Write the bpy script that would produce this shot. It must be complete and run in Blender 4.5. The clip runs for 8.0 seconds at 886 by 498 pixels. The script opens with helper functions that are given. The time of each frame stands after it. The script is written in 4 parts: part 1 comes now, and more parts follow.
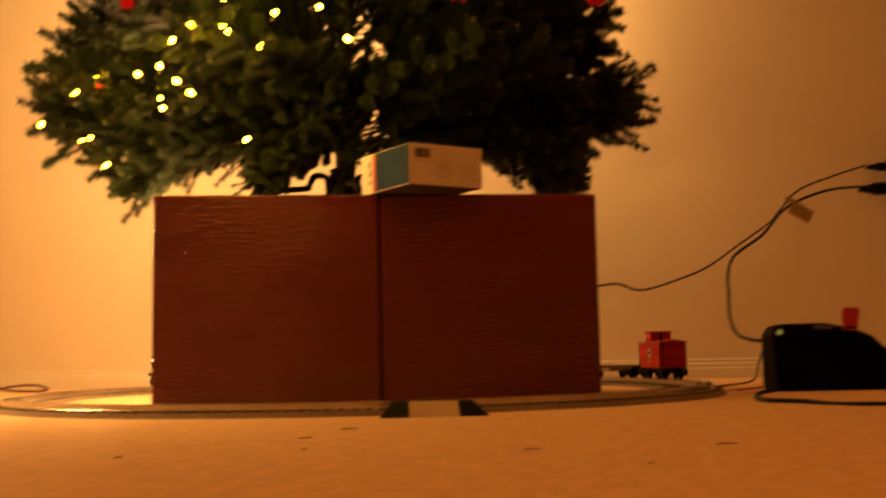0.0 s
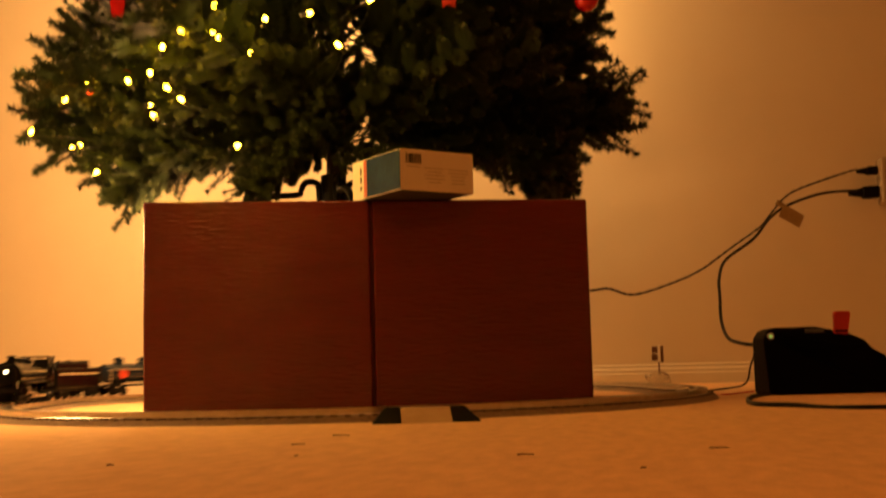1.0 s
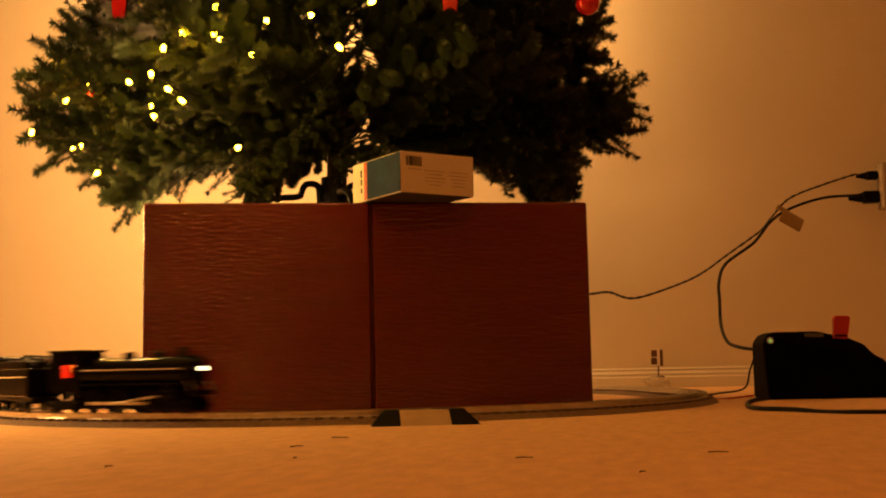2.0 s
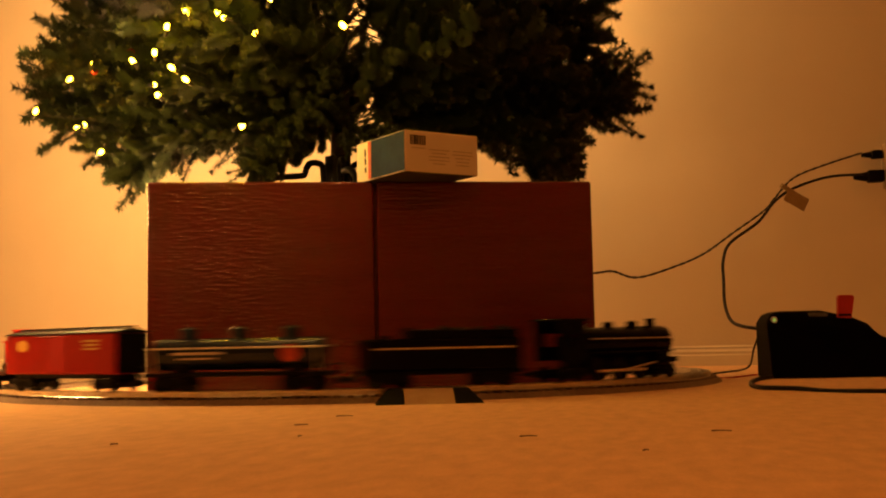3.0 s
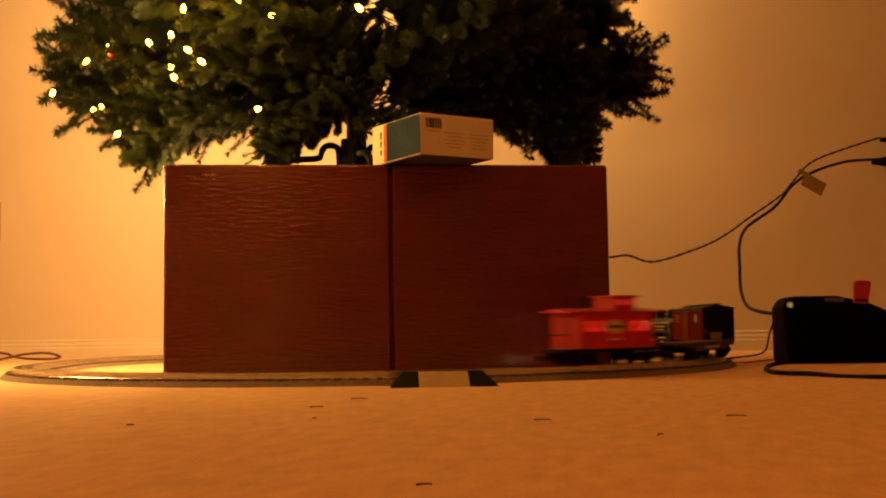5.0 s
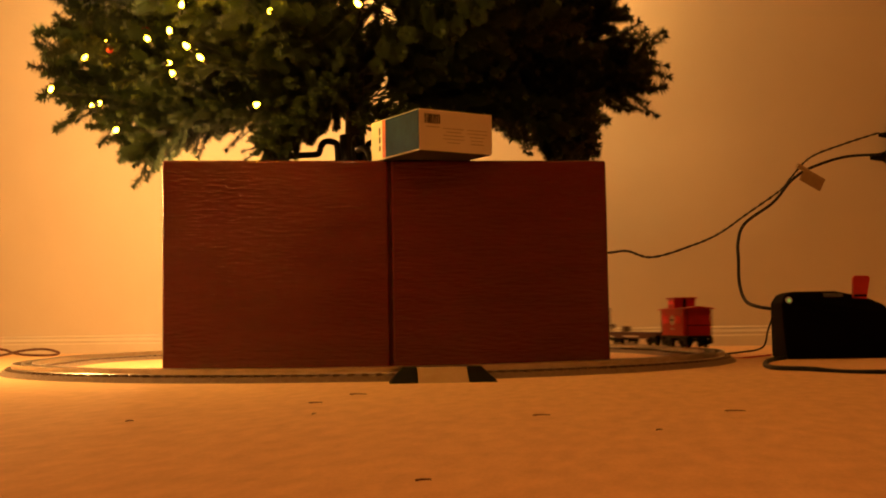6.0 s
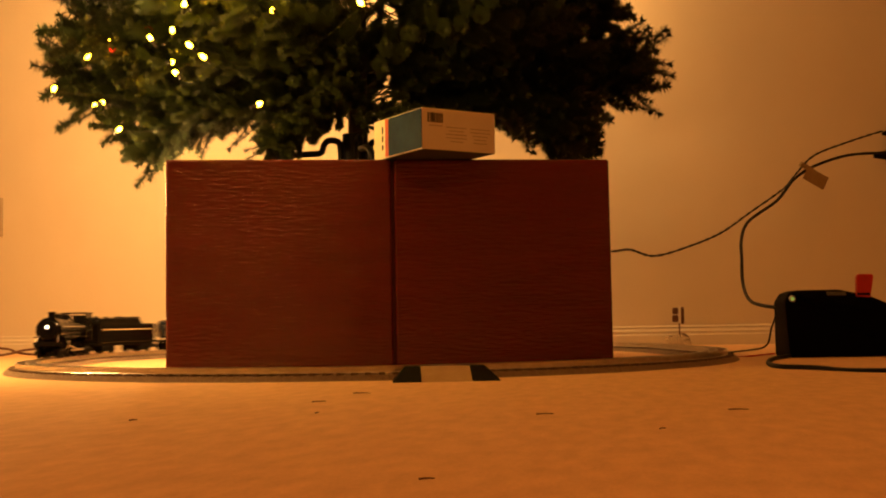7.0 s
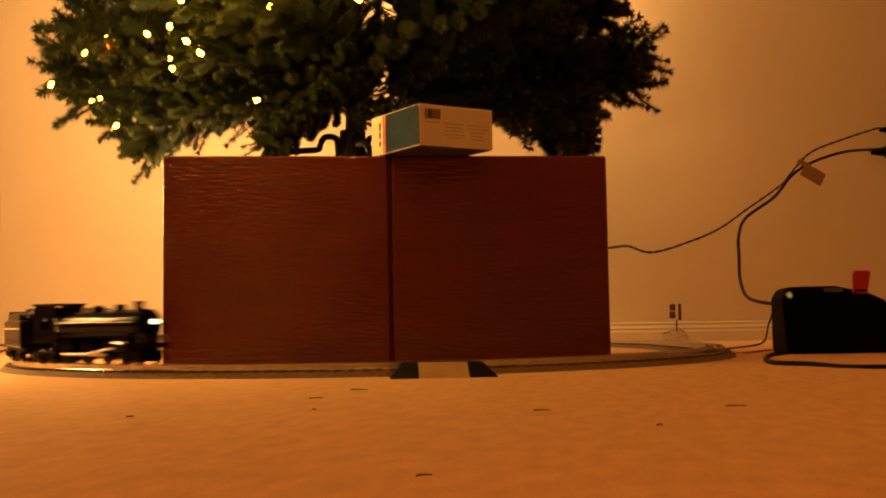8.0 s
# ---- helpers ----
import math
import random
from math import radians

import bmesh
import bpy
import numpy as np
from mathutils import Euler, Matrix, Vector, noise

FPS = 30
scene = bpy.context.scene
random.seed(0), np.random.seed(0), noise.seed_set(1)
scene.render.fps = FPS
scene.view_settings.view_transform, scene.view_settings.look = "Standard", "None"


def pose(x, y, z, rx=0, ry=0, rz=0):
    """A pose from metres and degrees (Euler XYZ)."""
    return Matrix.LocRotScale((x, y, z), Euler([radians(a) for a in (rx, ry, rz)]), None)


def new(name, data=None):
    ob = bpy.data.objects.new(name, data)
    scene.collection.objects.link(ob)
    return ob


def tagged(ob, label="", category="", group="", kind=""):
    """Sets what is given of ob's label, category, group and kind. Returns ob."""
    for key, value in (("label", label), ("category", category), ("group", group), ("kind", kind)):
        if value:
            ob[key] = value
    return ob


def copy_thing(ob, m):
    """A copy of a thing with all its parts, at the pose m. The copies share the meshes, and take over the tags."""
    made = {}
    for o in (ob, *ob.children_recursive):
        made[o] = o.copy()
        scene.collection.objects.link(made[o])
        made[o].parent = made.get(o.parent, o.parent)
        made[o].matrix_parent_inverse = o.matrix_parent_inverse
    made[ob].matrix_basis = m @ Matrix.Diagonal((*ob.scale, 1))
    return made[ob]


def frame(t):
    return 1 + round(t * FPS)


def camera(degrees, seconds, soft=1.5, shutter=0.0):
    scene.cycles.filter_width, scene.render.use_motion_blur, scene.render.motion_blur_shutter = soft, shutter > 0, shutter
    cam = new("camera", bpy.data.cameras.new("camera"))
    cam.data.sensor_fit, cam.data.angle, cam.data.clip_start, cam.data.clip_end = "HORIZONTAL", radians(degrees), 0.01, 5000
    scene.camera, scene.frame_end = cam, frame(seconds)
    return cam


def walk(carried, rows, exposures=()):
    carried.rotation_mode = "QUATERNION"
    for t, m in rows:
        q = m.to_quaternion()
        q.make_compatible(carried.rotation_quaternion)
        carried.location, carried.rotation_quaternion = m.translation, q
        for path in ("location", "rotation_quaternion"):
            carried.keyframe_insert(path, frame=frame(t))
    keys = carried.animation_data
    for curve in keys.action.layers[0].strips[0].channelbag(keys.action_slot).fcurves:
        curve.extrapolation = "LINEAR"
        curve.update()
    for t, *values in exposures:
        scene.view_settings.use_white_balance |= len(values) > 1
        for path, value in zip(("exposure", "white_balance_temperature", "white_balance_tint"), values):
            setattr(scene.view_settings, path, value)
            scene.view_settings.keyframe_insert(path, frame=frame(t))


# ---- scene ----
cam = camera(42.3, 8.0, soft=2.0, shutter=0.9)
EYE_Z = 0.081
# seconds, tilt, lean, turn of the hand-held camera, in degrees
TURNS = [
    (0.0, 5.276, 1.222, 0.589),
    (0.1, 5.002, 1.209, 1.097),
    (0.2, 4.917, 1.195, 1.154),
    (0.3, 4.916, 1.181, 1.063),
    (0.4, 5.345, 1.167, 0.823),
    (0.5, 5.326, 1.153, 0.880),
    (0.6, 5.374, 1.228, 0.923),
    (0.7, 5.429, 1.303, 0.819),
    (0.8, 5.366, 1.378, 0.685),
    (0.9, 5.129, 1.453, 0.464),
    (1.0, 5.553, 1.528, 0.182),
    (1.1, 5.675, 1.500, 0.383),
    (1.2, 5.791, 1.472, 0.377),
    (2.3, 5.509, 1.168, 0.154),
    (2.4, 5.163, 1.260, 0.399),
    (2.5, 5.401, 1.352, 0.181),
    (2.6, 5.299, 1.321, -0.004),
    (2.7, 4.899, 1.289, 0.198),
    (2.8, 4.901, 1.257, 0.310),
    (2.9, 4.845, 1.225, 0.334),
    (3.0, 4.637, 1.194, 0.357),
    (3.1, 4.615, 1.178, 0.238),
    (3.2, 4.810, 1.162, 0.660),
    (3.3, 4.646, 1.146, 0.349),
    (3.5, 4.631, 1.114, 0.387),
    (3.6, 4.490, 1.127, 0.500),
    (3.7, 4.332, 1.141, 0.556),
    (3.9, 4.304, 1.169, 0.650),
    (4.0, 4.423, 1.183, 0.602),
    (4.2, 4.393, 1.115, 0.727),
    (4.4, 4.336, 1.046, 0.597),
    (4.5, 4.342, 1.011, 0.497),
    (4.6, 4.339, 0.982, 0.703),
    (4.7, 4.168, 0.953, 0.786),
    (4.8, 3.655, 0.924, 1.136),
    (4.9, 3.828, 0.895, 1.159),
    (5.0, 3.816, 0.866, 1.095),
    (5.1, 3.800, 0.874, 1.155),
    (5.2, 3.740, 0.883, 0.980),
    (6.5, 3.589, 0.992, 1.119),
    (7.0, 3.550, 1.000, 1.200),
    (7.5, 3.448, 0.982, 1.239),
    (8.0, 3.368, 1.001, 1.071),
]
walk(cam, [(t, pose(0, 0, EYE_Z, 90 + a, b, c)) for t, a, b, c in TURNS])

# ---- world and light ----
world = bpy.data.worlds.new("room_dark")
world.use_nodes = True
world.node_tree.nodes["Background"].inputs[0].default_value = (1.0, 0.55, 0.22, 1)
world.node_tree.nodes["Background"].inputs[1].default_value = 0.02
scene.world = world
scene.view_settings.exposure = 0.0
WARM = (1.0, 0.50, 0.145)


def glow_lamp(name, place, watts, size=0.02, tint=WARM):
    lamp = bpy.data.lights.new(name, "POINT")
    lamp.energy, lamp.color, lamp.shadow_soft_size = watts, tint, size
    ob = new(name, lamp)
    ob.location = place
    return ob


TREE = Vector((-0.218, 2.33, 0.0))
# the lit half of the fairy lights as a few lamps; those off the tree are added fill
for place, watts, size in (((-0.92, 2.62, 0.62), 4.20, 0.02), ((-0.74, 2.92, 1.06), 12.50, 0.02), ((-1.02, 2.55, 1.05), 6.75, 0.02), ((-0.98, 1.80, 0.36), 13.50, 0.04), ((-0.66, 2.02, 0.41), 2.03, 0.04),
                           ((-0.565, 2.25, 0.30), 8.10, 0.02), ((-0.46, 1.66, 0.80), 0.68, 0.02), ((-0.30, 2.98, 1.15), 5.40, 0.02), ((0.18, 2.86, 1.15), 5.13, 0.02), ((0.22, 3.00, 0.90), 2.16, 0.02),
                           ((-0.58, 1.70, 1.20), 1.62, 0.02), ((-0.66, 2.72, 0.46), 4.05, 0.02), ((-0.54, 1.84, 0.63), 0.41, 0.02), ((-0.76, 2.06, 0.66), 0.68, 0.02), ((-0.32, 1.74, 0.64), 0.54, 0.02), ((-0.16, 1.72, 0.66), 0.41, 0.02)):
    glow_lamp("fairy_fill", place, watts, size)
# the room's own lamp stands behind the camera: the box's gloss mirrors it
glow_lamp("floor_lamp_glow", (-0.14, -0.50, 1.50), 18.5, 0.05, (1.0, 0.27, 0.036))


# ---- materials ----
def mat(name, col, col2=None, rough=0.6, metal=0.0, scale=40.0, bump=0.0, bump_scale=200.0, stretch=(1, 1, 1), amount=0.5, coat=0.0, vary=0.0, depth=0.004, spots=False, spec=0.5):
    """Two noise scales between two colours, with fine relief; sizes in metres of the thing's own space."""
    m = bpy.data.materials.new(name)
    m.use_nodes = True
    nt = m.node_tree
    nodes, links = nt.nodes, nt.links
    b = nodes["Principled BSDF"]
    b.inputs["Roughness"].default_value, b.inputs["Metallic"].default_value = rough, metal
    b.inputs["Coat Weight"].default_value = coat
    b.inputs["Specular IOR Level"].default_value = spec
    b.inputs["Coat Roughness"].default_value = 0.12
    col2 = col2 or tuple(c * 0.75 for c in col)
    tc = nodes.new("ShaderNodeTexCoord")
    mp = nodes.new("ShaderNodeMapping")
    mp.inputs["Scale"].default_value = stretch
    links.new(tc.outputs["Object"], mp.inputs[0])
    n1 = nodes.new("ShaderNodeTexNoise")
    n1.inputs["Scale"].default_value, n1.inputs["Detail"].default_value = scale, 3
    n2 = nodes.new("ShaderNodeTexNoise")
    n2.inputs["Scale"].default_value, n2.inputs["Detail"].default_value = scale * 7.3, 2
    add = nodes.new("ShaderNodeMath")
    add.operation = "MULTIPLY_ADD"
    add.inputs[1].default_value = 0.45
    ramp = nodes.new("ShaderNodeValToRGB")
    ramp.color_ramp.elements[0].position, ramp.color_ramp.elements[1].position = 0.72 - amount * 0.5, 0.72 + amount * 0.5
    ramp.color_ramp.elements[0].color, ramp.color_ramp.elements[1].color = (*col2, 1), (*col, 1)
    links.new(mp.outputs[0], n1.inputs["Vector"])
    links.new(mp.outputs[0], n2.inputs["Vector"])
    links.new(n2.outputs[0], add.inputs[0])
    links.new(n1.outputs[0], add.inputs[2])
    links.new(add.outputs[0], ramp.inputs[0])
    out = ramp.outputs[0]
    if vary:
        info = nodes.new("ShaderNodeObjectInfo")
        hsv = nodes.new("ShaderNodeHueSaturation")
        mr = nodes.new("ShaderNodeMapRange")
        mr.inputs[3].default_value, mr.inputs[4].default_value = 1 - vary, 1 + vary
        links.new(info.outputs["Random"], mr.inputs[0])
        links.new(mr.outputs[0], hsv.inputs["Value"])
        links.new(out, hsv.inputs["Color"])
        out = hsv.outputs[0]
    links.new(out, b.inputs["Base Color"])
    if bump:
        n3 = nodes.new("ShaderNodeTexNoise")
        n3.inputs["Scale"].default_value, n3.inputs["Detail"].default_value = bump_scale, 3
        bp = nodes.new("ShaderNodeBump")
        bp.inputs["Strength"].default_value, bp.inputs["Distance"].default_value = bump, depth
        links.new(mp.outputs[0], n3.inputs["Vector"])
        height = n3.outputs[0]
        if spots:  # ridges only here and there
            sr = nodes.new("ShaderNodeValToRGB")
            sr.color_ramp.elements[0].position, sr.color_ramp.elements[1].position = 0.38, 0.72
            links.new(height, sr.inputs[0])
            height = sr.outputs[0]
        links.new(height, bp.inputs["Height"])
        links.new(bp.outputs[0], b.inputs["Normal"])
    return m


def glow(name, col, strength):
    m = bpy.data.materials.new(name)
    m.use_nodes = True
    b = m.node_tree.nodes["Principled BSDF"]
    b.inputs["Base Color"].default_value = (*col, 1)
    b.inputs["Emission Color"].default_value, b.inputs["Emission Strength"].default_value = (*col, 1), strength
    return m


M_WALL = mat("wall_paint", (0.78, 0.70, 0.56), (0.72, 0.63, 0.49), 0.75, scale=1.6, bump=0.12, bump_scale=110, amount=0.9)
# for walls out of view: wall paint darkened to bounce less light
M_LOWBOUNCE = mat("low_bounce_paint", (0.46, 0.36, 0.24), (0.40, 0.31, 0.20), 0.8, scale=1.6, bump=0.12, bump_scale=110, amount=0.9)
M_TRIM = mat("trim_paint", (0.80, 0.74, 0.62), (0.74, 0.67, 0.54), 0.4, scale=6, bump=0.05)
M_CEIL = mat("ceiling_paint", (0.8, 0.76, 0.68), None, 0.9, scale=3, bump=0.2, bump_scale=90)
M_CARPET = mat("carpet_pile", (0.92, 0.60, 0.32), (0.72, 0.45, 0.23), 0.97, scale=70, bump=0.22, bump_scale=900, stretch=(1, 0.4, 1), amount=0.7, depth=0.0012)
M_BOX = mat("red_brushed_paint", (0.135, 0.0110, 0.0105), (0.095, 0.0075, 0.0075), 0.05, scale=40, bump=1.0, bump_scale=235, stretch=(0.15, 1, 1), amount=0.9, depth=0.00062, spots=True, spec=0.85)
M_BOXEDGE = mat("red_edge_paint", (0.17, 0.022, 0.014), (0.09, 0.012, 0.009), 0.5, scale=30, bump=0.3)
M_WHITE = mat("white_card", (0.84, 0.82, 0.77), (0.78, 0.75, 0.69), 0.55, scale=20, bump=0.05)
M_BLUE = mat("blue_card", (0.012, 0.045, 0.13), (0.006, 0.024, 0.075), 0.5, scale=25, spec=0.06)
M_REDCARD = mat("red_card", (0.55, 0.06, 0.03), None, 0.4, scale=25)
M_INK = mat("dark_ink", (0.05, 0.045, 0.04), None, 0.6)
M_GREYINK = mat("grey_ink", (0.58, 0.55, 0.50), None, 0.6)
M_BLACK = mat("black_plastic", (0.005, 0.005, 0.006), (0.003, 0.003, 0.004), 0.45, scale=50, bump=0.06, bump_scale=500, spec=0.09)
M_IRON = mat("black_loco_paint", (0.005, 0.0045, 0.0045), (0.003, 0.003, 0.003), 0.14, scale=60, bump=0.03, bump_scale=700, spec=0.08)
M_CASE = mat("black_case_plastic", (0.003, 0.003, 0.004), (0.002, 0.002, 0.003), 0.6, scale=50, bump=0.1, bump_scale=600, spec=0.02)
# mottled grey that holds the glare on the controller's top label
M_GLARE = mat("glare_label", (0.10, 0.09, 0.08), (0.02, 0.02, 0.02), 0.5, scale=120, amount=0.6)
M_CORD = mat("black_cord", (0.007, 0.006, 0.006), None, 0.5, scale=80, spec=0.15)
M_GREENCORD = mat("dark_green_cord", (0.006, 0.010, 0.006), None, 0.5, scale=80)
M_STEEL = mat("bright_steel", (0.72, 0.70, 0.66), (0.55, 0.52, 0.48), 0.28, 1.0, scale=60)
M_SILVER = mat("silver_trim", (0.62, 0.60, 0.56), None, 0.3, 0.9, scale=60)
M_BALLAST = mat("grey_ballast", (0.33, 0.25, 0.185), (0.19, 0.14, 0.105), 0.9, scale=160, bump=0.8, bump_scale=600, amount=0.9)
M_TIE = mat("brown_tie", (0.17, 0.115, 0.075), (0.11, 0.075, 0.05), 0.8, scale=90, bump=0.3, vary=0.2)
M_RED = mat("caboose_red", (0.60, 0.022, 0.013), (0.48, 0.016, 0.010), 0.40, scale=60, bump=0.05, spec=0.25)
M_CARRED = mat("boxcar_red", (0.42, 0.012, 0.008), (0.33, 0.010, 0.007), 0.5, scale=60, bump=0.06, spec=0.15)
M_YELLOW = mat("yellow_print", (0.75, 0.42, 0.06), None, 0.5)
M_CREAM = mat("cream_print", (0.72, 0.64, 0.45), None, 0.5)
M_GREEN = mat("dark_tank_paint", (0.008, 0.016, 0.032), (0.005, 0.010, 0.022), 0.26, scale=50, spec=0.35)
M_LEVER = mat("red_lever", (0.60, 0.03, 0.02), None, 0.35)
M_DECK = mat("flatcar_brown", (0.085, 0.030, 0.022), None, 0.6, scale=60)
M_NEEDLE = mat("pine_needle", (0.034, 0.052, 0.020), (0.020, 0.034, 0.014), 0.55, scale=14, amount=0.8, spec=0.2)
M_NEEDLEDRY = mat("dry_needle", (0.20, 0.10, 0.04), None, 0.8)
M_BARK = mat("branch_wire", (0.035, 0.028, 0.02), None, 0.8, scale=60, bump=0.4)
M_RAMP = mat("tan_ramp", (0.52, 0.36, 0.20), (0.44, 0.29, 0.15), 0.8, scale=60, bump=0.3)
M_TAG = mat("paper_tag", (0.44, 0.34, 0.19), (0.34, 0.26, 0.14), 0.7, scale=90)
M_PLATE = mat("plate_plastic", (0.52, 0.43, 0.31), None, 0.4, scale=20)
M_BROWN = mat("brown_card", (0.12, 0.045, 0.02), None, 0.5)
M_BULB = glow("warm_bulb", (1.0, 0.50, 0.006), 220.0)
M_HEAD = glow("headlight_glow", (1.0, 0.80, 0.42), 9.0)
# for the cupola windows and the added glowing sheet in the caboose
M_REDGLOW = glow("red_glow", (1.0, 0.06, 0.03), 0.25)
M_CABBULB = glow("caboose_bulb", (1.0, 0.62, 0.30), 120.0)
M_LED = glow("green_led", (0.42, 0.75, 0.16), 0.35)
M_ORN = mat("red_ornament", (0.55, 0.012, 0.012), None, 0.15, 0.3, scale=20, coat=0.6)
M_CLEAR = bpy.data.materials.new("clear_plastic")
M_CLEAR.use_nodes = True
_b = M_CLEAR.node_tree.nodes["Principled BSDF"]
_b.inputs["Base Color"].default_value, _b.inputs["Roughness"].default_value = (0.95, 0.92, 0.86, 1), 0.12
_b.inputs["Transmission Weight"].default_value, _b.inputs["IOR"].default_value = 0.85, 1.3


# ---- building helpers ----
def thing(name, label, category, m=None, group="", kind=""):
    ob = new(name)
    ob.empty_display_size = 0.02
    if m is not None:
        ob.matrix_world = m
    return tagged(ob, label, category, group, kind)


def mesh_of(bm, name, material, smooth=False):
    me = bpy.data.meshes.new(name)
    bmesh.ops.recalc_face_normals(bm, faces=bm.faces)
    bm.to_mesh(me)
    bm.free()
    me.materials.append(material)
    if smooth:
        for p in me.polygons:
            p.use_smooth = True
    return me


def part(name, bm, material, parent, label="", smooth=False, m=None):
    ob = new(name, mesh_of(bm, name, material, smooth))
    ob.parent = parent
    if m is not None:
        ob.matrix_basis = m
    if label:
        ob["label"] = label
    return ob


def box(bm, size, at=(0, 0, 0), bevel=0.0, m=None, seg=2):
    r = bmesh.ops.create_cube(bm, size=1.0, matrix=(m or Matrix()) @ Matrix.Translation(at) @ Matrix.Diagonal((*size, 1)))
    if bevel:
        vs = set(r["verts"])
        es = [e for e in bm.edges if e.verts[0] in vs and e.verts[1] in vs]
        bmesh.ops.bevel(bm, geom=es, offset=bevel, segments=seg, affect="EDGES", profile=0.5)
    return bm


def cyl(bm, r1, r2, length, at=(0, 0, 0), axis="x", seg=20, m=None):
    turn = {"x": pose(0, 0, 0, 0, 90, 0), "y": pose(0, 0, 0, 90, 0, 0), "z": Matrix()}[axis]
    bmesh.ops.create_cone(bm, cap_ends=True, segments=seg, radius1=r1, radius2=r2, depth=length,
                          matrix=(m or Matrix()) @ Matrix.Translation(at) @ turn)
    return bm


def ball(bm, r, at=(0, 0, 0), sx=1, sy=1, sz=1, seg=14):
    bmesh.ops.create_uvsphere(bm, u_segments=seg, v_segments=max(6, seg // 2), radius=r,
                              matrix=Matrix.Translation(at) @ Matrix.Diagonal((sx, sy, sz, 1)))
    return bm


def prism(bm, outline, y0, y1, bevel=0.0):
    """An outline in x and z, carried from y0 to y1."""
    a = [bm.verts.new((x, y0, z)) for x, z in outline]
    b = [bm.verts.new((x, y1, z)) for x, z in outline]
    n = len(outline)
    faces = [bm.faces.new(a), bm.faces.new(b[::-1])]
    for i in range(n):
        faces.append(bm.faces.new((a[i], b[i], b[(i + 1) % n], a[(i + 1) % n])))
    if bevel:
        es = {e for f in faces for e in f.edges}
        bmesh.ops.bevel(bm, geom=list(es), offset=bevel, segments=2, affect="EDGES", profile=0.5)
    return bm


def smooth_path(pts, steps=8):
    p = [Vector(q) for q in pts]
    p = [2 * p[0] - p[1]] + p + [2 * p[-1] - p[-2]]
    out = []
    for i in range(1, len(p) - 2):
        a, b, c, d = p[i - 1:i + 3]
        for k in range(steps):
            t = k / steps
            out.append(0.5 * (2 * b + (c - a) * t + (2 * a - 5 * b + 4 * c - d) * t * t + (3 * b - a - 3 * c + d) * t ** 3))
    out.append(p[-2])
    return out


def tube(bm, pts, r0, r1=None, seg=7, steps=8):
    path = smooth_path(pts, steps) if steps else [Vector(q) for q in pts]
    r1 = r0 if r1 is None else r1
    rings = []
    up = Vector((0.3, 0.2, 1)).normalized()
    for i, p in enumerate(path):
        d = (path[min(i + 1, len(path) - 1)] - path[max(i - 1, 0)]).normalized()
        u = d.cross(up).normalized()
        v = u.cross(d)
        r = r0 + (r1 - r0) * i / (len(path) - 1)
        rings.append([bm.verts.new(p + r * (math.cos(a) * u + math.sin(a) * v)) for a in (2 * math.pi * k / seg for k in range(seg))])
    for a, b in zip(rings, rings[1:]):
        for k in range(seg):
            bm.faces.new((a[k], a[(k + 1) % seg], b[(k + 1) % seg], b[k]))
    bm.faces.new(rings[0][::-1])
    bm.faces.new(rings[-1])
    return bm


def B():
    return bmesh.new()


# ---- the room ----
ROOM = pose(0.63, 3.08, 0, 0, 0, -9.0)  # along the back wall, which is local y = 0
X0, X1, Y0, TOP = -4.2, 2.8, -6.6, 2.5


def structure(name, bm, material, label):
    ob = new(name, mesh_of(bm, name, material))
    ob.matrix_world = ROOM
    return tagged(ob, label, name.split("_")[0], kind="structure")


PILE = 0.004  # the tips of the carpet pile, into which things press


def carpet_sheet():
    """One sheet of short pile, trodden uneven by a millimetre or so."""
    step = 0.022
    nx, ny = int((X1 - X0 + 0.2) / step), int((-Y0 + 0.2) / step)
    verts, faces = [], []
    for j in range(ny + 1):
        for i in range(nx + 1):
            x, y = X0 - 0.1 + i * step, Y0 - 0.1 + j * step
            n = noise.noise((x * 9, y * 4, 0.3)) * 0.0003 + noise.noise((x * 40, y * 20, 4.0)) * 0.0001
            verts.append((x, y, n - 0.0008 + PILE))
    for j in range(ny):
        for i in range(nx):
            a = j * (nx + 1) + i
            faces.append((a, a + 1, a + nx + 2, a + nx + 1))
    me = bpy.data.meshes.new("floor")
    me.from_pydata(verts, [], faces)
    me.materials.append(M_CARPET)
    for p in me.polygons:
        p.use_smooth = True
    ob = new("floor", me)
    ob.matrix_world = ROOM
    return tagged(ob, "worn beige carpet with short pile", "carpet", kind="structure")


carpet_sheet()
structure("wall_back", box(B(), (X1 - X0 + 0.2, 0.1, TOP), ((X0 + X1) / 2, 0.05, TOP / 2)), M_WALL, "plain cream painted wall")
# the three unseen walls are darker only to dim the bounce
structure("wall_front", box(B(), (X1 - X0 + 0.2, 0.1, TOP), ((X0 + X1) / 2, Y0 - 0.05, TOP / 2)), M_LOWBOUNCE, "unseen wall, darkened to tan to cut bounced light")
structure("wall_left", box(B(), (0.1, -Y0, TOP), (X0 - 0.05, Y0 / 2, TOP / 2)), M_LOWBOUNCE, "unseen wall, darkened to tan to cut bounced light")
structure("wall_right", box(B(), (0.1, -Y0, TOP), (X1 + 0.05, Y0 / 2, TOP / 2)), M_LOWBOUNCE, "unseen wall, darkened to tan to cut bounced light")
structure("ceiling", box(B(), (X1 - X0 + 0.2, -Y0 + 0.2, 0.1), ((X0 + X1) / 2, Y0 / 2, TOP + 0.052)), M_CEIL, "plain white ceiling")


